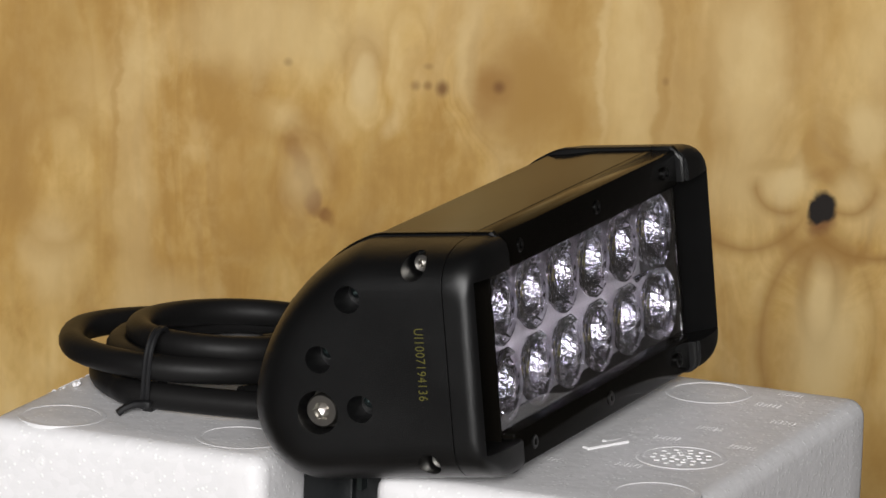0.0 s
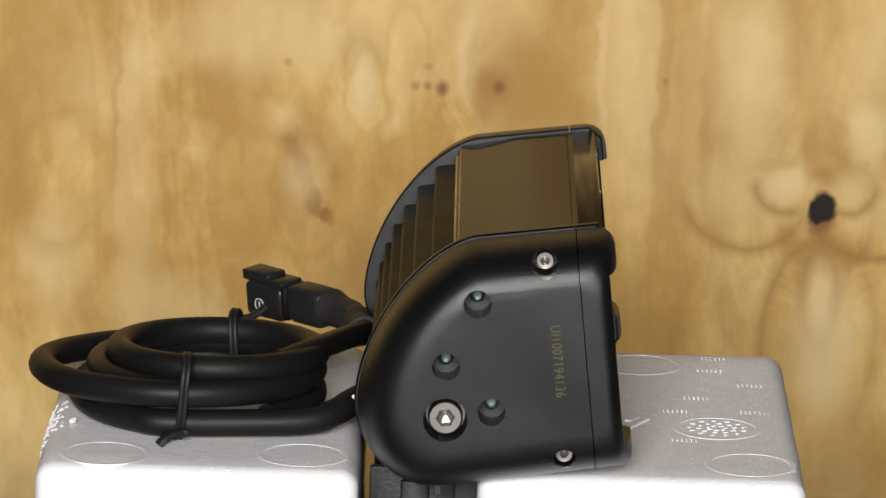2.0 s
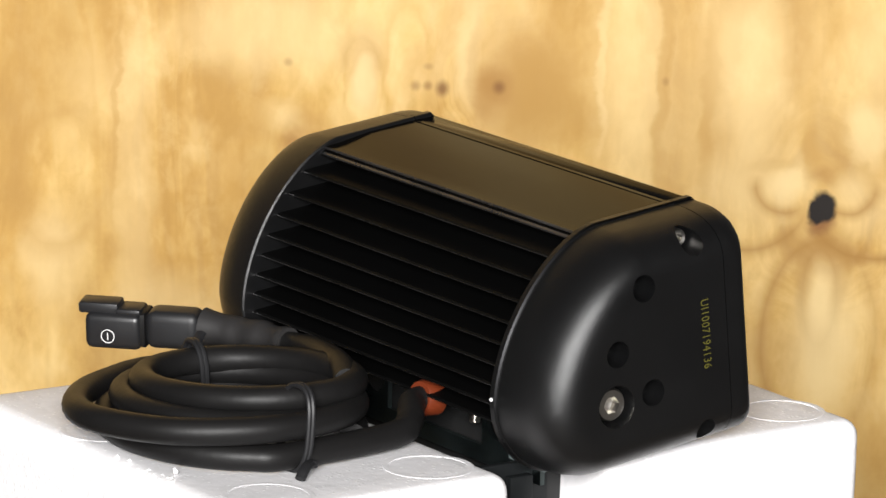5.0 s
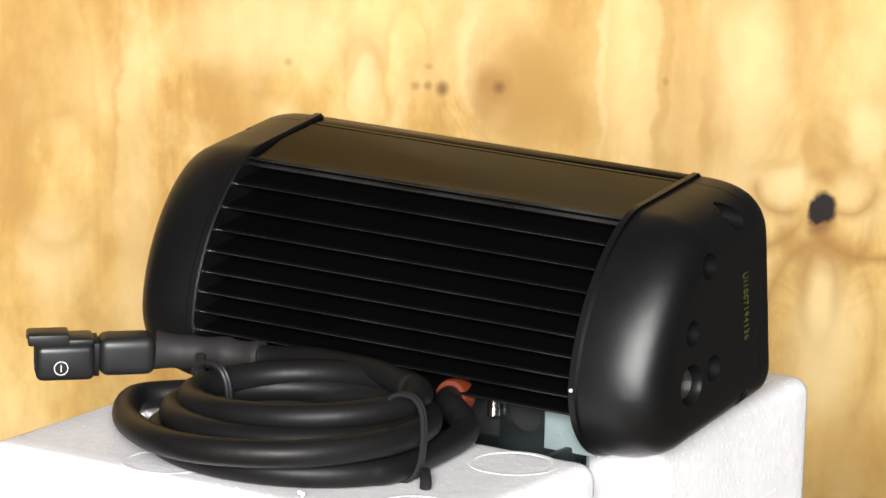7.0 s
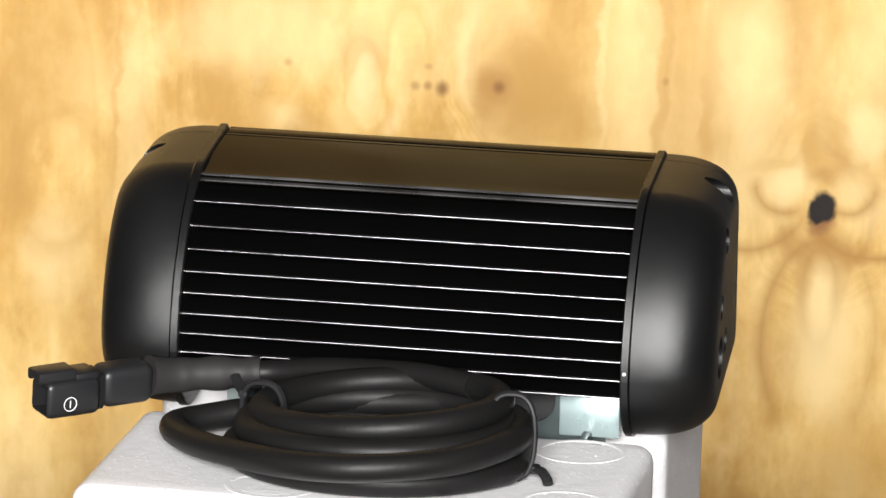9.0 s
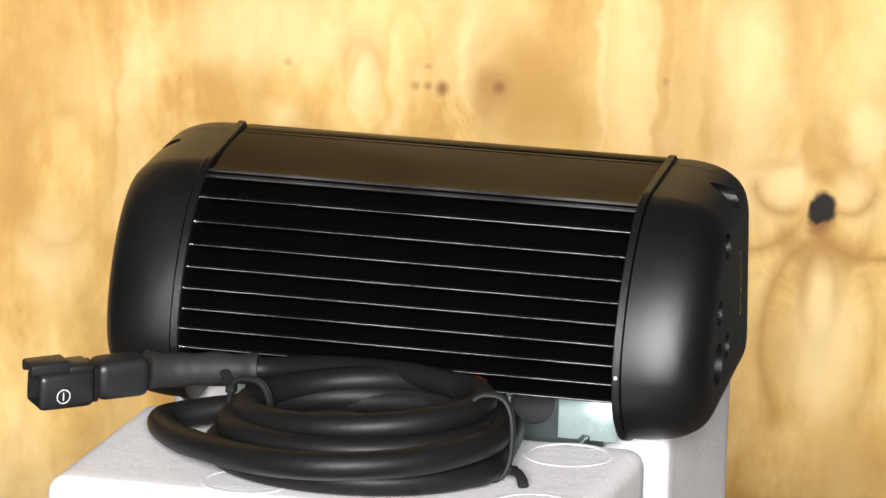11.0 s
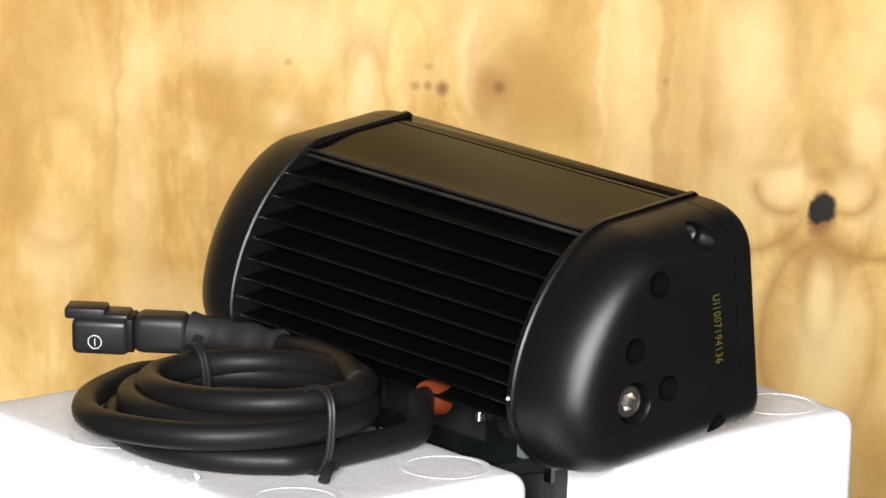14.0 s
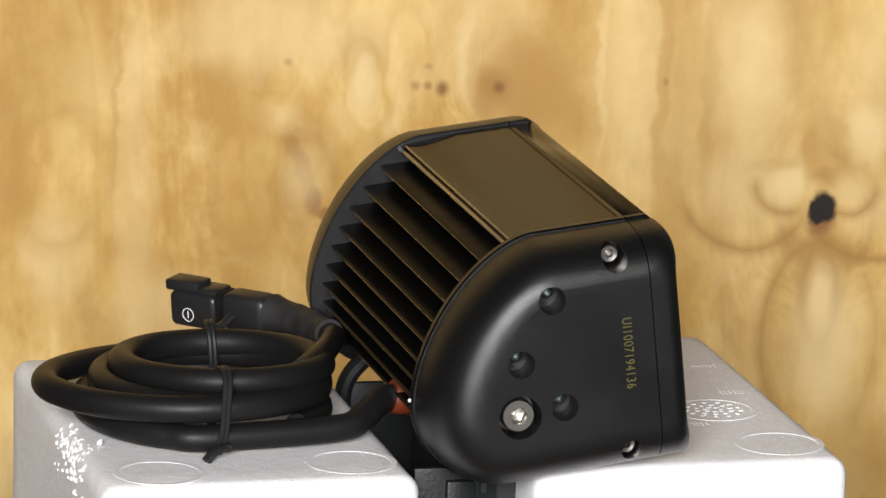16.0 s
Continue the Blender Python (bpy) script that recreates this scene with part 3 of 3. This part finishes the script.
def housing():
    half = 0.0768
    # top plate with a stepped rear edge, front rails, core, floor plate
    top = [(-0.004, 0.0395), (-0.0105, 0.0398), (-0.0109, 0.0394), (-0.0113, 0.0397), (-0.0300, 0.0395), (-0.0424, 0.0383),
           (-0.0486, 0.0381), (-0.0490, 0.0377), (-0.0490, 0.0373), (-0.0485, 0.0369), (-0.0499, 0.0367), (-0.0506, 0.0362), (-0.0506, 0.0357), (-0.0504, 0.0352), (-0.0480, 0.0345), (-0.030, 0.0350), (-0.004, 0.0350)]
    metal_faces(part("top_plate", prism(top, half), ANODISED, bar, "glossy black anodised top plate", 20), lambda c: (c.x < -0.0486 and c.z > 0.0373) or (c.x < -0.0501 and c.z > 0.0356))
    part("core", box((-0.040, -half, -0.036), (-0.0200, half, 0.0352), 0.0008, 1), FINS, bar)
    floor_plate = [(-0.004, -0.0360), (-0.046, -0.0360), (-0.0475, -0.0375), (-0.0465, -0.0390), (-0.004, -0.0390)]
    part("bottom_plate", prism(floor_plate, half), ANODISED, bar, smooth=20)
    for k in range(9):
        z = 0.0308 - 0.0066 * k
        dz = abs(z + 0.014) / (0.0545 if z > -0.014 else 0.0278)
        reach = (0.042 + 0.046 * (1 - dz ** 1.62) ** (1 / 1.62)) if z > -0.014 else (0.062 + 0.026 * math.sqrt(1 - dz * dz))
        tip = -(reach - 0.0042)
        fin = [(-0.0395, z - 0.0011), (-0.0395, z + 0.0011), (tip + 0.0008, z + 0.0007), (tip + 0.00006, z + 0.00014), (tip, z), (tip + 0.00006, z - 0.00014), (tip + 0.0008, z - 0.0007)]
        metal_faces(part("cooling_fin", prism(fin, half), FINS, bar, smooth=20), lambda c: c.x < tip + 0.0002)


def front_face():
    half = 0.0770
    for s, z0, z1 in ((1, 0.0268, 0.0398), (-1, -0.0392, -0.0270)):
        bezel = part("bezel", join(box((-0.0100, -half, z0), (-0.0008, half, z1), 0.0012, 2)), ANODISED, bar)
        for y in (-0.0620, 0.0040, 0.0660):
            socket_screw("bezel_screw", Matrix.Translation((-0.0022, y, s * 0.0332)) @ Matrix.Rotation(radians(90), 4, "Y"), 0.0024, 0.0020, bezel, 0, DULL)
    for s in (-1, 1):
        part("side_bezel", box((-0.0195, min(s * 0.0797, s * 0.0809), -0.0300), (-0.0040, max(s * 0.0797, s * 0.0809), 0.0300), 0.0004), ANODISED, bar)
    part("lens_board", box((-0.0198, -0.0796, -0.0272), (-0.0183, 0.0796, 0.0272)), PALE_BOARD, bar, "bright mirror-like lamp board")
    for s in (-1, 1):
        for z in (0.0130, -0.0130):
            rows = [[(x, s * (0.0661 + r * math.cos(k)), z + 0.0131 / 0.0127 * r * math.sin(k)) for k in (radians(-78 + 13 * i) for i in range(13))]
                    for x, r in ((-0.0183, 0.0085), (-0.0140, 0.0104), (-0.0100, 0.0117), (-0.0060, 0.0125))]
            part("tray_end", loft(rows, False, False), TRAY, bar, "bright scooped mirror end of the lamp tray")
    pane = part("cover_glass", box((-0.0054, -0.0796, -0.0272), (-0.0042, 0.0796, 0.0272)), GLASS, bar, "clear flat cover glass", 0)
    pane.visible_shadow = False
    cup = reflector_mesh()
    lens = lens_mesh()
    chip = led_mesh()
    for y in [-0.0672 + 0.0265 * k for k in range(6)]:
        for z in (0.0130, -0.0130):
            at = Matrix.Translation((-0.0183, y, z)) @ Matrix.Rotation(radians(90), 4, "Y")
            r = linked("reflector", cup, CHROME, bar, "small bright faceted reflector cup", 0)
            r.matrix_local = at
            g = linked("lens", lens, GLASS, r, "clear faceted domed lens", 0)
            g.visible_shadow = False
            linked("led", chip, LED, r, "", 0)


def reflector_mesh():
    """A small round bright cup of flat facets behind each lens."""
    bm = bmesh.new()
    seg, rows = 20, []
    for k in range(5):
        t = k / 4
        r = 0.0038 + 0.0078 * t ** 0.8
        rows.append([bm.verts.new((r * math.cos(a), r * math.sin(a), 0.0006 + 0.0082 * t ** 1.3 + random.uniform(-1, 1) * 0.0004))
                     for a in (2 * math.pi * (i + 0.5 * (k % 2)) / seg for i in range(seg))])
    for a, b in zip(rows, rows[1:]):
        for i in range(seg):
            j = (i + 1) % seg
            bm.faces.new((a[i], a[j], b[j]))
            bm.faces.new((a[i], b[j], b[i]))
    me = bpy.data.meshes.new("reflector")
    bm.to_mesh(me)
    bm.free()
    return me


def lens_mesh():
    """A collimator: a clear fluted cone whose front steps down in rings to a domed middle."""
    seg = 26
    profile = [(0.0050, 0.0012), (0.0066, 0.0030), (0.0092, 0.0062), (0.0113, 0.0090), (0.0124, 0.0101), (0.0127, 0.0107), (0.0122, 0.0111), (0.0104, 0.0110), (0.0099, 0.0101),
               (0.0084, 0.0106), (0.0079, 0.0096), (0.0062, 0.0099), (0.0057, 0.0091), (0.0050, 0.0102), (0.0036, 0.0116), (0.0018, 0.0122), (0.0005, 0.0123)]
    rings = []
    for k, (r, h) in enumerate(profile):
        flute = 0.045 if k in (1, 2, 3) else 0.012
        rings.append([(r * (1 + flute * math.cos(13 * a)) * math.cos(a), r * (1 + flute * math.cos(13 * a)) * math.sin(a), h + random.uniform(-1, 1) * 0.00022)
                      for a in (2 * math.pi * i / seg for i in range(seg))])
    bm = loft(rings)
    bmesh.ops.recalc_face_normals(bm, faces=bm.faces[:])
    me = bpy.data.meshes.new("lens")
    bm.to_mesh(me)
    bm.free()
    return me


def led_mesh():
    bm = box((-0.0022, -0.0022, 0.0002), (0.0022, 0.0022, 0.0012), 0.0004)
    me = bpy.data.meshes.new("led")
    bm.to_mesh(me)
    bm.free()
    return me


housing()
front_face()
fleck = bmesh.new()
bmesh.ops.create_icosphere(fleck, subdivisions=2, radius=0.0007)
part("paint_fleck", moved(fleck, Matrix.Translation((-0.0879, -0.0781, -0.0111))), WHITE_INK, bar, "white fleck of paint on the rim")


def writing(name, text, size, m, material, parent, bold=0.0):
    """Raised ink letters in the built-in font."""
    cu = bpy.data.curves.new(name, "FONT")
    cu.body, cu.size, cu.align_x, cu.align_y, cu.extrude, cu.offset, cu.space_character = text, size, "CENTER", "CENTER", 0.00004, bold, 1.12
    tmp = new("tmp", cu)
    bpy.context.view_layer.update()
    me = bpy.data.meshes.new_from_object(tmp.evaluated_get(bpy.context.evaluated_depsgraph_get()))
    bpy.data.objects.remove(tmp)
    bpy.data.curves.remove(cu)
    me.transform(m)
    me.materials.clear()
    return linked(name, me, material, parent, "yellow printed number", 0)


cap_near = next(o for o in bar.children if o.name == "end_cap")
side_face = Matrix(((0, 1, 0, 0), (0, 0, -1, 0), (-1, 0, 0, 0), (0, 0, 0, 1)))
writing("printed_number", "UI1007194136", 0.0046, Matrix.Translation((-0.0192, -0.10647, 0.0022)) @ pose(0, 0, 0, 0, 0, 1.3) @ side_face @ Matrix.Diagonal((0.80, 1.0, 1, 1)), INK, cap_near)


# ---------------------------------------------------------------- bracket under the bar
def bracket():
    base = REST @ Matrix.Translation((0.003, 0, 0.0))
    ob = thing("mounting_bracket", base, "black steel mounting bracket standing in the slot between the blocks", "bracket")
    MOVERS.append((ob, base))
    part("rail", box((0.0022, -0.0735, TOP + 0.0088), (0.0120, 0.0745, TOP + 0.0112), 0.0006), ZINC, ob, "blue-white zinc-plated steel rail")
    # black sheet added for the shade in the slot behind the notches
    part("slot_shade", box((0.0082, -0.0562, 0.0), (0.0180, 0.0562, TOP + 0.0084)), DARK, ob, "black sheet added to darken the slot behind the bracket", 0)
    notches = []
    for y in (-0.0385, 0.0385):
        n = turned([(0.0077, -0.02), (0.0077, 0.02)], 32)
        notches.append(moved(n, Matrix.Translation((0, y, TOP + 0.0052)) @ Matrix.Rotation(radians(90), 4, "Y")))
        notches.append(box((-0.01, y - 0.0077, TOP + 0.0052), (0.02, y + 0.0077, TOP + 0.02)))
    notches.append(box((-0.01, -0.0290, TOP - 0.006), (0.02, 0.0290, TOP + 0.02)))
    part("web", cut(box((0.0030, -0.0640, TOP - 0.012), (0.0048, 0.0640, TOP + 0.0086)), notches), GREY_ZINC, ob, "dull grey plate with round notches", 30)
    # pale plates that stand in for light reflected off the web's ends
    for s in (-1, 1):
        part("lit_end", box((0.0008, min(s * 0.0480, s * 0.0690), TOP - 0.006), (0.0026, max(s * 0.0480, s * 0.0690), TOP + 0.0086), 0.0005), LIT_ZINC, ob, "pale plate added for the bright reflection on the bracket's end")
    for s in (1, -1):
        y0 = s * 0.0580
        part("end_plate", box((-0.0190, y0 - 0.0015, 0.0), (0.0095, y0 + 0.0015, TOP - 0.004), 0.0006), BRACKET, ob)
        part("strap", box((-0.0085, y0 + s * 0.0034 - 0.0018, 0.0), (0.0010, y0 + s * 0.0034 + 0.0018, TOP - 0.008), 0.0007), BRACKET, ob)
        if s < 0:
            continue
        arm = smooth_path([(-0.0150, y0, TOP - 0.03), (-0.0170, y0, TOP - 0.012), (-0.0150, y0, TOP - 0.002), (-0.0080, y0, TOP + 0.006)], 6)
        part("arm", tube(arm, 0.0032, 10), BRACKET, ob)
    # threaded stud
    prof = []
    z = TOP + 0.0020
    while z < TOP + 0.0090:
        prof += [(0.0019, z), (0.0023, z + 0.0004)]
        z += 0.0008
    prof += [(0.0019, z), (0.0015, z + 0.0006)]
    part("stud", moved(turned(prof, 18), Matrix.Translation((0.0010, -0.0275, 0))), STEEL, ob, "bright threaded steel stud", 20)
    return ob


bracket()


# ---------------------------------------------------------------- cable, ties, plug
def cable():
    base = REST @ Matrix.Translation((-0.080, 0.005, TOP))
    ob = thing("power_cable", base, "coiled thick black rubber power cable with a plug", "cable")
    MOVERS.append((ob, base))
    R = 0.0047
    off = Vector((0.080, -0.005, 0))

    def loop(cx, cy, b, a, z, start, end, wave=0.0, ph=0.0, steps=22):
        out = []
        for k in range(steps + 1):
            t = radians(start + (end - start) * k / steps)
            out.append(off + Vector((cx + b * math.cos(t), cy + a * math.sin(t), z + wave * math.cos(t - radians(ph)))))
        return out

    # bottom turn out of the gland, the wide turn that hangs over the block's edge, then the inner turns
    path = [off + Vector(q) for q in ((-0.008, -0.0215, 0.0112), (-0.018, -0.0225, 0.0108), (-0.0235, -0.0290, 0.0098), (-0.0290, -0.0360, 0.0080), (-0.0400, -0.0420, 0.0062))]
    path += loop(-0.0770, 0.0010, 0.0400, 0.0475, 0.0056, -60, -410, 0, 0, 18)[2:]
    part("sheath", tube(smooth_path(path, 6), R, 18), RUBBER, ob)
    ring = [off + Vector(q) for q in ((-0.066, 0.0725, 0.0066), (-0.089, 0.061, 0.0078), (-0.111, 0.0415, 0.0105), (-0.127, 0.018, 0.0125), (-0.130, -0.006, 0.0140),
                                      (-0.117, -0.032, 0.0150), (-0.090, -0.047, 0.0160), (-0.062, -0.043, 0.0160), (-0.042, -0.022, 0.0145), (-0.038, 0.010, 0.0120),
                                      (-0.043, 0.040, 0.0095), (-0.052, 0.061, 0.0072))]
    wide = smooth_path(ring[-2:] + ring + ring[:2], 6)[12:12 + 6 * len(ring)]
    part("sheath", tube(wide, R, 18, closed=True), RUBBER, ob)
    mid = loop(-0.0740, 0.0010, 0.0370, 0.0440, 0.0140, 0, 360, 0.0015, -90, 40)[:-1]
    part("sheath", tube(mid, R, 18, closed=True), RUBBER, ob)
    topl = loop(-0.0700, 0.0010, 0.0340, 0.0400, 0.0198, 0, 360, 0.0030, -90, 40)[:-1]
    part("sheath", tube(topl, R, 18, closed=True), RUBBER, ob)
    # tail to the plug
    tail = [off + Vector(q) for q in ((-0.0480, -0.0260, 0.0225), (-0.0380, -0.0080, 0.0225), (-0.0310, 0.0100, 0.0210), (-0.0245, 0.0300, 0.0188), (-0.0205, 0.0460, 0.0158), (-0.0215, 0.0560, 0.0150), (-0.0230, 0.0660, 0.0146), (-0.0248, 0.0740, 0.0142))]
    part("sheath", tube(smooth_path(tail, 8), 0.0042, 18), RUBBER, ob)
    # gland
    gl = Matrix.Translation(off + Vector((-0.0120, -0.0215, 0.0112))) @ Matrix.Rotation(radians(-82), 4, "Y") @ Matrix.Rotation(radians(6), 4, "X")
    part("gland", moved(turned([(0.0050, -0.004), (0.0060, -0.004), (0.0062, 0.002), (0.0056, 0.0035), (0.0049, 0.0035)], 28), gl), ORANGE, ob, "orange rubber cable gland")
    plug(ob, off)
    return ob


def plug(parent, off):
    """A two-way plug: lipped front shell, rear shell, collar and heat shrink; x' runs along it."""
    m = Matrix.Translation(off + Vector((-0.0312, 0.0868, 0.0146))) @ pose(0, 0, 0, 0, 0, 132.0) @ pose(0, 0, 0, -6, 1.0, 0) @ Matrix.Diagonal((1.02, 0.80, 1.04, 1))
    sleeve = [(-0.0209, 0.0520, 0.0153), (-0.0215, 0.0570, 0.0150), (-0.0230, 0.0660, 0.0146), (-0.0248, 0.0740, 0.0142), (-0.0275, 0.0805, 0.0140), (-0.0332, 0.0886, 0.0146)]
    path = smooth_path([off + Vector(q) for q in sleeve], 5)
    rings, n = [], len(path)
    for k, q in enumerate(path):
        ahead = (path[min(k + 1, n - 1)] - path[max(k - 1, 0)]).normalized()
        across = ahead.cross(Vector((0, 0, 1))).normalized()
        up = across.cross(ahead)
        t = k / (n - 1)
        r = 0.0058 + 0.0003 * math.sin(t * 19) + (0.0012 * (t - 0.8) / 0.2 if t > 0.8 else 0) - (0.0004 if t < 0.35 else 0)
        rings.append([q + across * r * math.cos(a) + up * r * math.sin(a) for a in (2 * math.pi * i / 20 for i in range(20))])
    part("heat_shrink", loft(rings), SHRINK, parent, "wrinkled black heat shrink sleeve")
    rear = part("plug_rear", moved(box((0.003, -0.0073, -0.0075), (0.0225, 0.0073, 0.0058), 0.0034, 4), m), PLASTIC, parent, "black plastic plug shell")
    part("seal_line", moved(box((0.0222, -0.0072, -0.0074), (0.0242, 0.0072, 0.0050), 0.0018), m), RUBBER, rear)
    hollow = box((0.0310, -0.0064, -0.0068), (0.0480, 0.0064, 0.0028))
    shell = join(cut(box((0.0238, -0.0080, -0.0084), (0.0440, 0.0080, 0.0042), 0.0025, 3), [hollow]),
                 box((0.0240, -0.0064, 0.0036), (0.0330, 0.0064, 0.0060), 0.0010, 2),
                 cut(box((0.0322, -0.0056, 0.0036), (0.0466, 0.0056, 0.0076), 0.0010, 2), [box((0.0360, -0.0038, 0.0020), (0.0480, 0.0038, 0.0060))]))
    front = part("plug_front", moved(shell, m), PLASTIC, parent, "black plastic plug shell with a latch lug")
    ring = loft([[(r * math.cos(a), 0.00815 + h, r * math.sin(a)) for a in (2 * math.pi * k / 32 for k in range(32))]
                 for r, h in ((0.0022, -0.0003), (0.0022, 0.0001), (0.00245, 0.0001), (0.00245, -0.0003))], False)
    mark = moved(join(ring, box((-0.00014, 0.0078, -0.0013), (0.00014, 0.00825, 0.0013))), Matrix.Translation((0.0355, 0, -0.0035)))
    part("round_mark", moved(mark, m), WHITE_INK, front, "white circle with a bar", 0)


cable()


def cable_tie(at, turn, width, height, lean, tail, label):
    """A double loop of thin tie with its twisted end."""
    base = REST @ Matrix.Translation((at[0], at[1], TOP)) @ pose(0, 0, 0, 0, 0, turn)
    ob = thing("cable_tie", base, label, "cable tie", "ties round the coil")
    MOVERS.append((ob, base))
    for s in (-1, 1):
        pts = []
        for k in range(30):
            a = 2 * math.pi * k / 30
            c, d = math.cos(a), math.sin(a)
            pts.append(Vector((s * 0.0008 + lean * d * height * 0.5, width * 0.5 * math.copysign(abs(c) ** 0.75, c), height * 0.5 + 0.0004 + height * 0.5 * math.copysign(abs(d) ** 0.75, d))))
        part("loop", tube(pts, 0.0009, 8, closed=True), TIE, ob)
    part("twisted_end", tube(smooth_path(tail, 6), 0.0013, 8, 1.5), TIE, ob)
    part("knot", moved(box((-0.0022, -0.0016, -0.0014), (0.0022, 0.0016, 0.0014), 0.0008), Matrix.Translation(tail[0])), TIE, ob)
    return ob


cable_tie((-0.0800, -0.0445), 4, 0.0160, 0.0285, 0.10, [(0.000, -0.0085, 0.0040), (-0.0030, -0.0105, 0.0042), (-0.0060, -0.0125, 0.0030), (-0.0080, -0.0135, 0.0012)],
          "thin black twist tie round the coil with a bent end")
cable_tie((-0.0650, 0.0420), -8, 0.0150, 0.0232, -0.10, [(0.000, 0.0070, 0.0190), (0.004, 0.0100, 0.0200), (0.0075, 0.0130, 0.0225)],
          "thin black twist tie round the coil by the plug")


def crumb(x, y, r, n):
    base = REST @ Matrix.Translation((x, y, TOP + 0.0003))
    ob = tagged(new("foam_crumb"), "small white crumb of foam on the block", "foam crumb", "foam crumbs")
    ob.matrix_world = base
    bms = []
    for k in range(n):
        b = bmesh.new()
        bmesh.ops.create_icosphere(b, subdivisions=2, radius=r * random.uniform(0.6, 1))
        bms.append(moved(b, Matrix.Translation((random.uniform(-r, r) * 1.2, random.uniform(-r, r) * 1.2, r * (0.8 + 0.5 * k / n)))))
    part("bead", join(*bms), FOAM, ob)
    MOVERS.append((ob, base))


crumb(-0.0665, 0.0675, 0.0013, 4)
crumb(-0.1180, -0.0300, 0.0010, 3)


def torn_edge():
    """Loose beads where the block's edge has been torn."""
    block = next(o for o, b in MOVERS if o.name == "foam_block")
    beads = []
    for k in range(130):
        t = random.betavariate(2, 1.6)
        b = bmesh.new()
        bmesh.ops.create_icosphere(b, subdivisions=1, radius=random.uniform(0.0005, 0.0012))
        a = radians(random.uniform(-25, 88))
        drop = max(0.0, -math.sin(a)) * 0.02
        x = -0.127 + 0.0062 - 0.0062 * max(math.cos(a), 0.0) if a > 0 else -0.1269
        beads.append(moved(b, Matrix.Translation((x + 0.07325, 0.010 - 0.060 * t - 0.0045, TOP - 0.0068 + 0.0062 * max(0.0, math.sin(a)) - drop))))
    tagged(part("torn_foam", join(*beads), FOAM, block, "torn white foam beads"), kind="stuff")


torn_edge()

# ---------------------------------------------------------------- the turntable's swing
SWING = [(0, 0.0), (0.5, 6.07), (1, 12.06), (1.5, 17.89), (2, 23.71), (2.5, 29.55), (3, 35.38), (3.5, 41.15), (4, 46.84), (4.5, 52.60), (5, 58.36),
         (5.5, 64.12), (6, 69.89), (6.5, 75.65), (7, 81.40), (7.5, 87.15), (8, 92.84), (8.5, 98.52), (9, 104.18), (9.4, 108.70), (9.7, 112.0), (9.83, 112.8),
         (9.97, 111.8), (10.2, 109.0), (10.5, 105.40), (11, 99.35), (11.5, 93.27), (12, 87.22), (12.5, 81.11), (13, 75.0), (13.5, 68.95), (14, 62.80),
         (14.5, 56.60), (15, 50.36), (15.5, 44.08), (16, 37.86)]


def motions():
    for ob, base in MOVERS:
        walk(ob, [(t, pose(0, 0, 0, 0, 0, a) @ base) for t, a in SWING])


motions()
